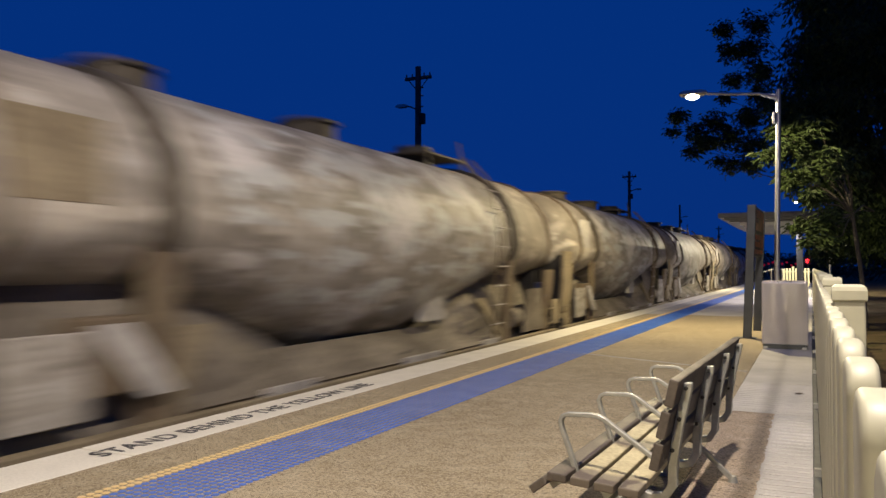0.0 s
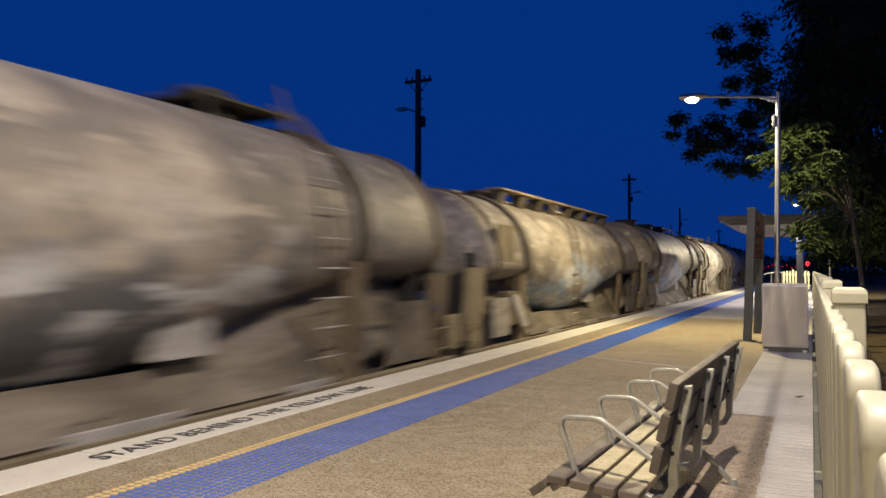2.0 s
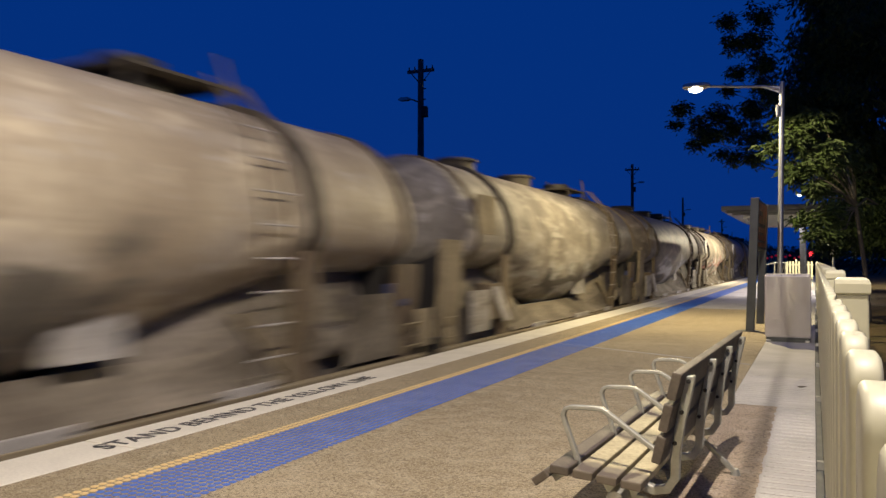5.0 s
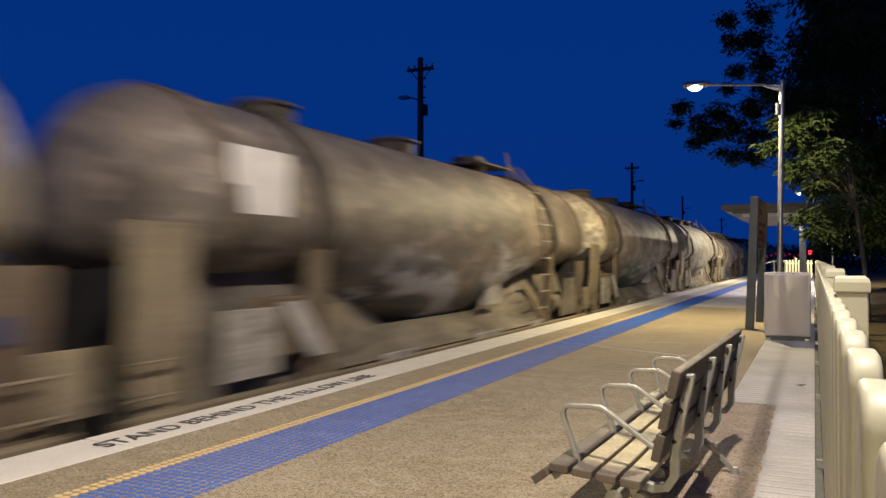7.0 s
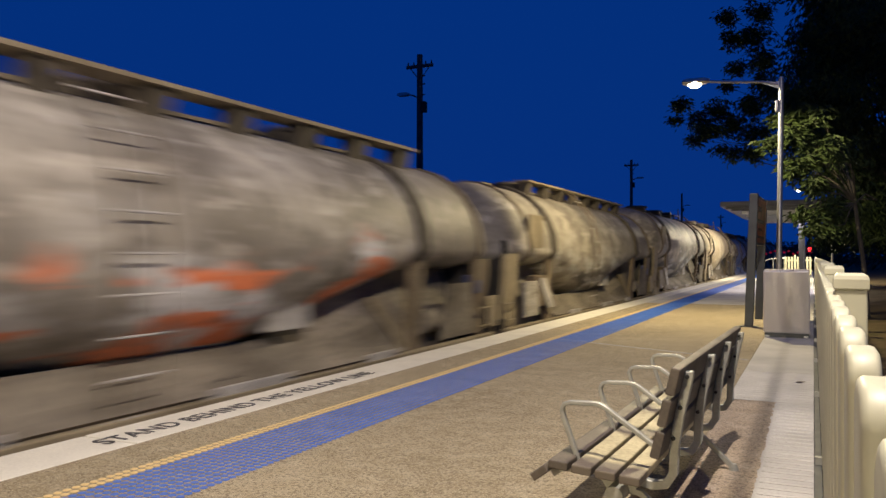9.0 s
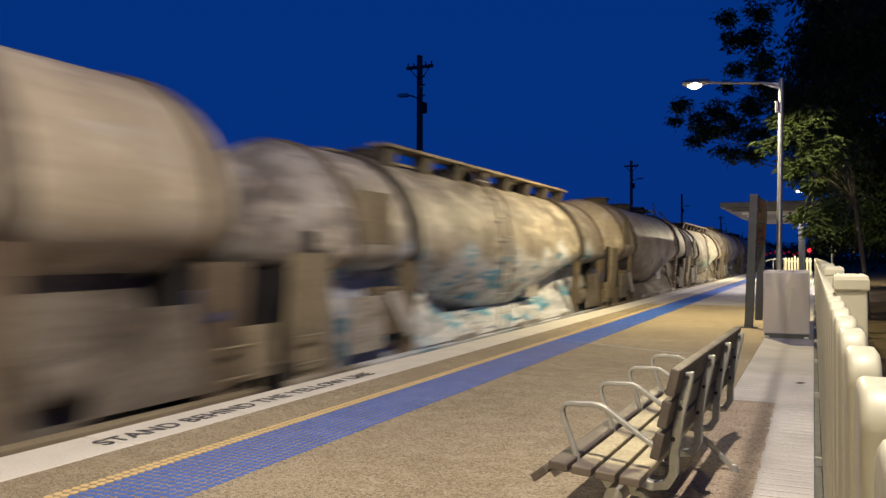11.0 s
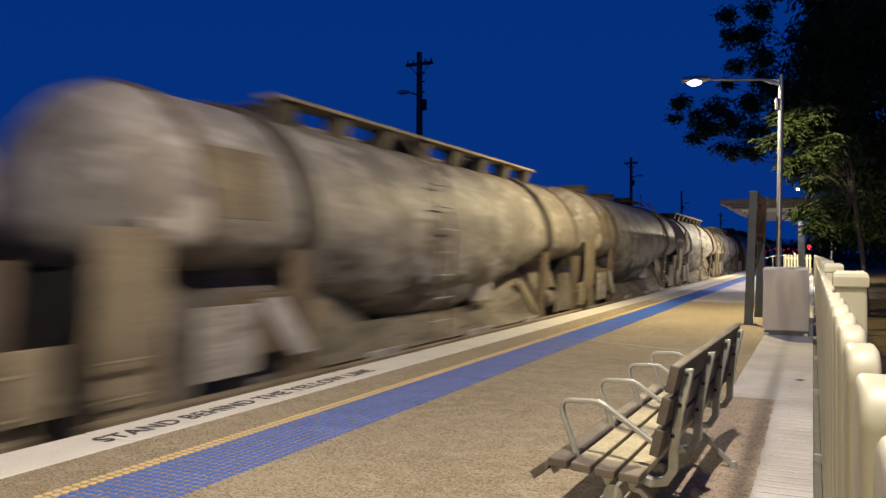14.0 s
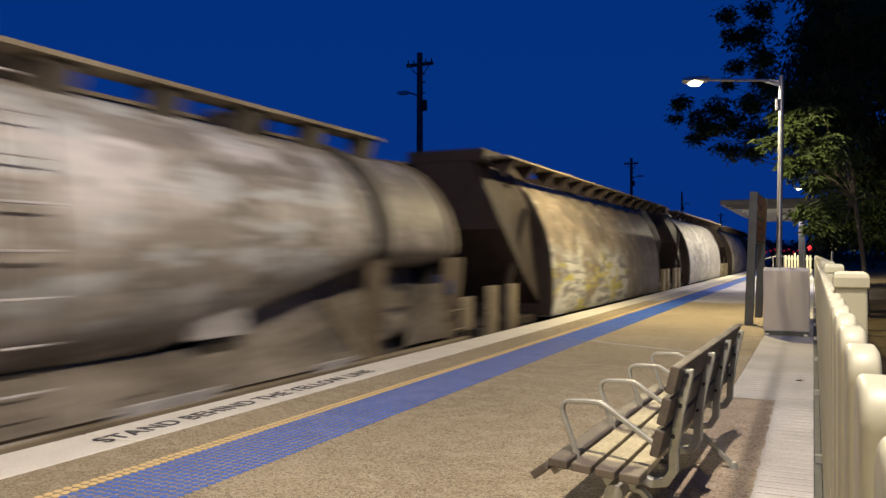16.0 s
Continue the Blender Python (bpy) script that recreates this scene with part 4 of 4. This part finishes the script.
GREY, DARK = (0.345, 0.31, 0.262), (0.125, 0.107, 0.087)
CREAMY = (0.425, 0.365, 0.265)
LOOKS = {
    "plain": tank_material("tank_plain", (0.285, 0.258, 0.212), DARK, [(0.085, 0.075, 0.063), (0.4, 0.39, 0.37)], 0.6, True, 1.3, 3.6),
    "white": tank_material("tank_white", GREY, DARK, [(0.5, 0.47, 0.44), (0.4, 0.4, 0.38)], 0.4, False, 4.1),
    "blue": tank_material("tank_blue", (0.34, 0.30, 0.25), DARK, [(0.3, 0.38, 0.5), (0.5, 0.52, 0.55)], 0.9, True, 7.7),
    "red": tank_material("tank_red", CREAMY, DARK, [(0.35, 0.07, 0.055), (0.6, 0.58, 0.56), (0.1, 0.09, 0.09)], 0.75, True, 10.2),
    "green": tank_material("tank_green", CREAMY, DARK, [(0.09, 0.15, 0.125), (0.4, 0.4, 0.38)], 0.6, True, 13.9, 2.2, -0.15),
    "orange": tank_material("tank_orange", GREY, DARK, [(0.62, 0.6, 0.58), (0.7, 0.2, 0.08)], 0.7, True, 16.4),
    "mural": tank_material("tank_mural", (0.4, 0.35, 0.28), DARK, [(0.45, 0.47, 0.51), (0.07, 0.27, 0.42), (0.56, 0.57, 0.6)], 1.7, True, 19.6, 5.0, 0.02),
    "teal": tank_material("tank_teal", (0.5, 0.445, 0.355), (0.22, 0.19, 0.145), [(0.2, 0.36, 0.33), (0.12, 0.13, 0.14)], 0.7, True, 22.8, 2.4, -0.2),
    "dark": tank_material("tank_dark", (0.36, 0.31, 0.24), (0.11, 0.1, 0.09), [(0.1, 0.1, 0.1), (0.5, 0.5, 0.48)], 0.8, True, 25.1),
    "brown": tank_material("tank_brown", (0.2, 0.163, 0.125), (0.075, 0.062, 0.05), [(0.42, 0.41, 0.42), (0.1, 0.1, 0.1)], 0.8, True, 41.3, pale=(0.27, 0.23, 0.19)),
    "cream": tank_material("tank_cream", CREAMY, (0.25, 0.2, 0.14), [(0.1, 0.088, 0.07)], 0.55, True, 28.3, 3.6),
}
HOPPERS = [tank_material("hopper_tags", (0.25, 0.2, 0.145), DARK, [(0.5, 0.5, 0.48), (0.4, 0.36, 0.1), (0.2, 0.2, 0.2)], 1.0, True, 31.7),
           tank_material("hopper_silver", (0.3, 0.295, 0.32), (0.17, 0.165, 0.175), [(0.42, 0.41, 0.45), (0.2, 0.2, 0.25)], 0.9, False, 34.2),
           tank_material("hopper_tan", (0.42, 0.35, 0.22), DARK, [(0.5, 0.42, 0.28)], 0.4, True, 37.5)]
ORDER = {-1: "white", 0: "white", 1: "plain", 2: "dark", 3: "blue", 4: "blue", 5: "white", 6: "plain", 7: "cream", 8: "plain", 9: "brown",
         10: "red", 11: "brown", 12: "green", 13: "plain", 14: "orange", 15: "plain", 16: "dark", 17: "cream", 18: "mural", 19: "cream",
         20: "teal", 21: "dark", 22: "teal", 23: "plain", 24: "plain", 25: "white", 26: "white"}
WALKWAYS = {3, 14, 15, 18, 20, 23, 25, 26}
SAYS = {"plain": "dusty grey cement tank wagon", "white": "grey cement tank wagon with pale patches", "blue": "grey cement tank wagon with faded blue paint low down",
        "red": "cream cement tank wagon with white and red graffiti", "green": "cream cement tank wagon with a dark green lower band",
        "orange": "grey cement tank wagon with white and orange graffiti", "mural": "cement tank wagon with a white and blue graffiti mural",
        "teal": "cream cement tank wagon with pale teal graffiti", "brown": "brown-stained cement tank wagon with pale patches low down", "dark": "cement tank wagon with dark stains and scrawls", "cream": "cream dusty cement tank wagon"}
protos = {"hatch": tank_wagon("hatch", 2.63, 1.21), "walk": tank_wagon("walk", 2.38, 1.2), "high": tank_wagon("walk", 2.55, 1.22), "tall": tank_wagon("hatch", 2.68, 1.22), "low": tank_wagon("hatch", 2.56, 1.2)}
used = set()
TRAIN = []


def dress(root, body_name, mat):
    for c in root.children:
        if c.name.split(".")[0] == body_name:
            c.material_slots[0].link = "OBJECT"
            c.material_slots[0].material = mat


for k in range(-1, 27):
    kind = "high" if k in (23, 25) else "walk" if k in WALKWAYS else "tall" if k in (-1, 0, 12) else "low" if k in (4, 5, 10, 19) else "hatch"
    proto = protos[kind][0]
    w = proto if kind not in used else copy_thing(proto, pose(0, 0, 0))
    used.add(kind)
    dress(w, "tank", LOOKS[ORDER[k]])
    if ORDER[k] == "mural":
        for nm in ("shroud", "slope_sheet", "side_sill", "brace_plate"):
            dress(w, nm, LOOKS["mural"])
    dress(w, "bogie_guard", STREAKED if k in (0, 1, 4, 5, 9) else CAKED)
    dress(w, "gear_box", STREAKED if k % 3 != 1 else CAKED)
    dress(w, "name_plate", CARD if k in (10, 11) else PALE if k in (0, 1, 2) else DUSTED)
    w["label"] = SAYS[ORDER[k]] + (", roof walkway" if kind in ("walk", "high") else "")
    TRAIN.append((w, L * k))
hp = hopper_wagon()[0]
for i in range(5):
    w = hp if i == 0 else copy_thing(hp, pose(0, 0, 0))
    dress(w, "hopper_body", HOPPERS[i % 3])
    TRAIN.append((w, L * 27 + 17.2 * i))

# ---- shelter, far fence, crossing lights ----
shelter = thing("shelter", "flat-roofed platform shelter with a lit pale underside", "shelter", place=(0, 28, 0))
bm = B()
box(bm, -2.6, 0.6, -2.5, 6.0, 2.62, 2.77, 0.01)
box(bm, -2.45, 0.55, -2.38, 5.9, 2.55, 2.618, 0.01)
part("roof", bm, ROOFGREY, shelter, "grey flat roof")
bm = B()
box(bm, -2.3, 0.5, -2.25, 5.8, 2.5, 2.548)
part("soffit", bm, ROOFGREY, shelter, "grey soffit")
for y in (-2.0, -0.1, 1.8, 3.7, 5.6):
    bm = B()
    box(bm, -2.0, 0.45, y - 0.05, y + 0.05, 2.4, 2.498, 0.004)
    part("roof_beam", bm, ROOFWHITE, shelter, "pale roof beam")
for y in (-1.0, 4.5):
    bm = B()
    box(bm, -0.42, -0.28, y - 0.07, y + 0.07, 0, 2.47)
    part("column", bm, CHARCOAL, shelter)
for y in (-1.2, 2.5):
    bm = B()
    box(bm, -0.72, -0.64, y - 0.12, y + 0.12, 2.44, 2.468)
    part("lamp_tray", bm, GLOWSMALL, shelter, "glowing soffit lamp")

gate = thing("far_fence", "short cream picket fence across the platform end", "fence", place=(-1.3, 43, 0))
for i in range(9):
    bm = B()
    box(bm, i * 0.14, i * 0.14 + 0.09, 0, 0.03, 0.15, 1.05 + (0.1 if i == 3 else 0), 0.01)
    part("picket", bm, CREAM, gate)
for z in (0.3, 0.85):
    bm = B()
    box(bm, 0, 1.25, 0.03, 0.07, z, z + 0.06)
    part("fence_rail", bm, CREAM, gate)
rail = thing("handrail", "galvanised handrail by the platform end", "handrail", place=(-2.3, 42, 0))
for x in (0, 0.5, 1.0):
    bm = B()
    tube(bm, (x, 0, 0), (x, 0, 0.95), 0.025, seg=8)
    part("rail_post", bm, STEEL, rail)
bm = B()
bent(bm, [(-0.1, 0, 0.75), (0, 0, 0.85), (0.5, 0, 0.98), (1.05, 0, 1.0)], 0.025)
part("top_rail", bm, STEEL, rail)

signal = thing("signal", "signal post with a glowing red lamp", "signal", place=(-0.25, 66, 0))
bm = B()
tube(bm, (0, 0, -1.3), (0, 0, 1.5), 0.06, seg=10)
part("post", bm, CHARCOAL, signal)
bm = B()
box(bm, -0.25, 0.25, -0.05, 0.1, 1.3, 1.95, 0.03)
h = part("signal_head", bm, CHARCOAL, signal)
bm = B()
bmesh.ops.create_uvsphere(bm, u_segments=12, v_segments=8, radius=0.14, matrix=Matrix.Translation((0, -0.08, 1.6)))
part("lens", bm, REDGLOW, h, "glowing red lens", True)
boom = thing("crossing_barrier", "level crossing barrier with small red lights", "barrier", place=(-4.0, 75, 0))
bm = B()
box(bm, 0, 3.4, -0.04, 0.04, 1.45, 1.58)
tube(bm, (3.4, 0, -1.3), (3.4, 0, 1.6), 0.08, seg=8)
part("boom", bm, CHARCOAL, boom)
for i in range(9):
    bm = B()
    tube(bm, (0.2 + i * 0.37, -0.06, 1.3 + 0.12 * (i % 3)), (0.2 + i * 0.37, -0.03, 1.3 + 0.12 * (i % 3)), 0.1, seg=8)
    part("red_light", bm, DIMRED, boom, "dim red light")

# ---- trees ----
LEAFV = [(-0.0, 0, 0), (0.5, 0.32, 0.02), (0.5, 0.62, 0.0), (0.0, 1.0, -0.06)]


def leaf_cloud(name, clumps, parent, per=34, size=0.13, seed=3, mat=None, droop=0.7):
    rnd = random.Random(seed)
    vs, fs = [], []
    for cx, cy, cz, r in clumps:
        for _ in range(int(per * (r / 0.45) ** 2)):
            d = Vector((rnd.gauss(0, 1), rnd.gauss(0, 1), rnd.gauss(0, 0.75)))
            d = d.normalized() * r * rnd.random() ** 0.45
            p = Vector((cx, cy, cz)) + d
            ax = Vector((d.x * 0.8 + rnd.gauss(0, 0.25), d.y * 0.8 + rnd.gauss(0, 0.25), -droop * r - 0.3 * rnd.random() * r)).normalized()
            side = ax.cross(Vector((rnd.gauss(0, 1), rnd.gauss(0, 1), rnd.gauss(0, 1)))).normalized()
            ln, wd = size * rnd.uniform(0.7, 1.4), size * rnd.uniform(0.13, 0.22)
            o = len(vs)
            bend = side.cross(ax) * ln * 0.12
            vs += [p, p + ax * ln * 0.45 + side * wd + bend, p + ax * ln, p + ax * ln * 0.45 - side * wd + bend]
            fs += [(o, o + 1, o + 2), (o, o + 2, o + 3)]
    me = bpy.data.meshes.new(name)
    me.from_pydata([tuple(v) for v in vs], [], fs)
    me.materials.append(mat or LEAF)
    ob = new(name, me)
    ob.parent = parent
    ob["label"] = "drooping narrow leaves in clumps"
    return ob


def gum_tree(place, height, lobes, seed, group="trees behind the fence", lean=(0, 0), per=34, leaf=0.19, girth=0.16, sprays=(), fine=0.11, sprigs=7, near=0.0):
    """lobes: (x, y, z, radius, clumps); sprays: (x, z, radius) of small dense tufts at depth near; both from the base."""
    o = thing("gum_tree", "tall dark gum tree with drooping leaves behind the fence", "tree", group, place=place)
    rnd = random.Random(seed)
    bm = B()
    fork = Vector((lean[0], lean[1], height * 0.3))
    tube(bm, (0, 0, -0.3), (lean[0] * 0.4, lean[1] * 0.4, height * 0.15), girth, girth * 0.8, 10)
    tube(bm, (lean[0] * 0.4, lean[1] * 0.4, height * 0.15 - 0.03), fork, girth * 0.8, girth * 0.6, 10)
    clumps, tufts = [], []
    for x, y, z, r, n in lobes:
        c = Vector((x, y, z))
        mid = fork.lerp(c, 0.5) + Vector((rnd.uniform(-0.4, 0.4), rnd.uniform(-0.4, 0.4), rnd.uniform(0, 0.5)))
        bent(bm, [fork, fork.lerp(mid, 0.5) + Vector((0, 0, 0.15)), mid, c], girth * 0.28, 7)
        for _ in range(n):
            d = Vector((rnd.gauss(0, 1), rnd.gauss(0, 1), rnd.gauss(0, 0.8))).normalized() * r * rnd.random() ** 0.5
            p = c + d
            clumps.append((p.x, p.y, p.z, rnd.uniform(0.25, 0.55)))
            if rnd.random() < 0.5:
                tube(bm, c.lerp(p, 0.1), p, 0.014, 0.006, 5)
    for x, z, r in sprays:
        c = Vector((x, near + rnd.uniform(-0.5, 0.5), z))
        far_off = (c - fork).length
        root = fork.lerp(c, 0.55) + Vector((rnd.uniform(0, 0.12), 0.15, rnd.uniform(-0.1, 0.12))) * far_off
        way = [fork, fork.lerp(root, 0.5) + Vector((0, 0, 0.05)) * far_off, root, root.lerp(c, 0.5) + Vector((rnd.uniform(-0.06, 0.06), 0, rnd.uniform(-0.08, 0.06))) * far_off, c]
        for i, (p, q) in enumerate(zip(way, way[1:])):
            tube(bm, p, q, 0.017 - 0.003 * i, 0.014 - 0.003 * i, 6)
        for _ in range(int(4 + sprigs * (r / 0.25) ** 1.5)):
            d = Vector((rnd.gauss(0, 1), rnd.gauss(0, 1.2), rnd.gauss(0, 0.8))).normalized() * r * rnd.random() ** 0.5
            p = c + d
            tufts.append((p.x, p.y, p.z, rnd.uniform(0.09, 0.19)))
            tube(bm, c, p, 0.006, 0.003, 4)
    part("trunk", bm, BARK, o, "pale forked trunk and limbs", True)
    leaf_cloud("crown", clumps, o, per, leaf, seed)
    if tufts:
        leaf_cloud("spray", tufts, o, 200, fine, seed + 1)
    return o


REACH = [(-5.13, 4.74, 0.12), (-4.83, 4.94, 0.22), (-4.5, 4.58, 0.3), (-4.01, 4.87, 0.33), (-4.69, 4.2, 0.2), (-4.2, 4.28, 0.28), (-3.75, 4.47, 0.33), (-3.3, 4.88, 0.4), (-3.19, 4.25, 0.4),
         (-4.0, 3.9, 0.12), (-3.7, 3.77, 0.2), (-3.19, 3.8, 0.28), (-3.77, 6.95, 0.22), (-3.66, 6.48, 0.24), (-3.24, 6.6, 0.38), (-3.05, 7.21, 0.38), (-3.02, 5.99, 0.4), (-3.64, 5.78, 0.2), (-3.88, 5.46, 0.12), (-2.97, 5.4, 0.38)]
gum_tree((1.9, 22.0, -0.1), 9, [(0.0, -2.5, 5.6, 1.9, 170), (1.2, -1.5, 7.2, 2.3, 220), (3.2, -1, 6.2, 2.6, 260), (1.6, 1, 9.5, 2.6, 200), (-0.9, -1.0, 8.6, 1.4, 120), (-1.2, -1.2, 7.3, 1.1, 90), (-1.5, -1.2, 6.2, 1.0, 80),
                               (-1.7, -1.5, 4.9, 1.1, 90), (-1.5, -1.0, 3.9, 1.0, 80), (-0.6, 0.5, 3.0, 1.2, 90), (0.3, 0.5, 2.2, 1.0, 70), (3.8, -2, 3.6, 2.2, 240)], 5, per=70, leaf=0.16, sprays=REACH, near=-1.5, sprigs=16, fine=0.12)
LIT = [(-1.73, 3.33, 0.18), (-1.53, 3.84, 0.24), (-1.18, 3.97, 0.24), (-1.33, 3.5, 0.26), (-0.98, 3.53, 0.29), (-0.84, 3.89, 0.22), (-1.13, 3.05, 0.26), (-0.7, 3.24, 0.24), (-1.28, 2.84, 0.15), (-0.99, 2.5, 0.18),
       (-1.19, 2.02, 0.2), (-0.9, 1.96, 0.24), (-0.65, 2.12, 0.24), (-1.04, 1.7, 0.15), (-0.75, 1.64, 0.18), (-1.48, 2.96, 0.11)]
gum_tree((1.0, 17.9, -0.1), 7.5, [(-0.4, 0.6, 3.3, 0.5, 14), (-0.2, 0.6, 2.4, 0.45, 10)], 9, per=30, leaf=0.17, lean=(-0.25, -0.3), girth=0.06, sprays=LIT, fine=0.16, sprigs=5, near=-1.4)
gum_tree((3.2, 33.0, -0.1), 8, [(-1.5, 0, 3.0, 1.6, 80), (1, 0, 4.5, 2.6, 160), (4, 0, 5.0, 3, 180), (-2.2, 4, 2.2, 1.1, 50), (3, 3, 2.5, 2.2, 110)], 12, per=40, leaf=0.26)
gum_tree((6.5, 14.5, -0.1), 9, [(0, 0, 6.0, 2.4, 200), (1, 1, 3.2, 2.0, 160), (2.5, 0, 8, 2.6, 180), (0.5, 1, 1.6, 1.4, 90)], 15, per=40, leaf=0.26)

gum_tree((5.5, 27.0, -0.1), 9, [(-1, 0, 7.5, 3.0, 200), (-2, 0, 4.0, 2.4, 150), (2, 0, 5, 3.2, 220), (1, 0, 10.5, 3.2, 220), (-2.6, 1, 9.5, 2.0, 90), (4, 0, 9, 3, 160), (1.5, 0, 2.0, 2.2, 120)], 18, per=40, leaf=0.3)

# low dark bush and trees along the horizon
rnd = random.Random(21)
far = thing("far_trees", "dark line of distant trees and scrub", "trees", kind="stuff")
clumps = []
for i in range(420):
    y = rnd.uniform(120, 420)
    x = rnd.uniform(-140, -22) if rnd.random() < 0.6 else rnd.uniform(3, 60)
    if x > 0:
        y = rnd.uniform(45, 200)
    clumps.append((x, y, rnd.uniform(-0.5, 3.4 if x < 0 else 4.5), rnd.uniform(1.2, 2.6)))
for i in range(220):
    clumps.append((rnd.uniform(-14, 3), rnd.uniform(150, 200), rnd.uniform(-0.6, 3.2), rnd.uniform(1.2, 2.2)))
leaf_cloud("foliage", clumps, far, 3.0, 0.9, 22, FARTREE, 0.2)

# scrub added beyond the track, near black, to keep the wagon gaps dark
scrub = thing("gap_darkening_scrub", "added low dark scrub that blackens gaps between wagons", "scrub", kind="stuff")
clumps = [(rnd.uniform(-12.5, -9.0), rnd.uniform(-2, 110), rnd.uniform(-1.2, 0.45), rnd.uniform(0.5, 0.9)) for _ in range(700)]
leaf_cloud("foliage", clumps, scrub, 9, 0.34, 27, FARTREE, 0.3)

# ---- the train's run ----


def passed(t):
    """Wagon lengths gone by at t seconds."""
    return -0.7202 + 1.6785 * t + 0.001858 * t * t


def motions():
    for w, start in TRAIN:
        walk(w, [(t, pose(XC, 5.29 + start - L * passed(t), 0)) for t in range(17)])


motions()
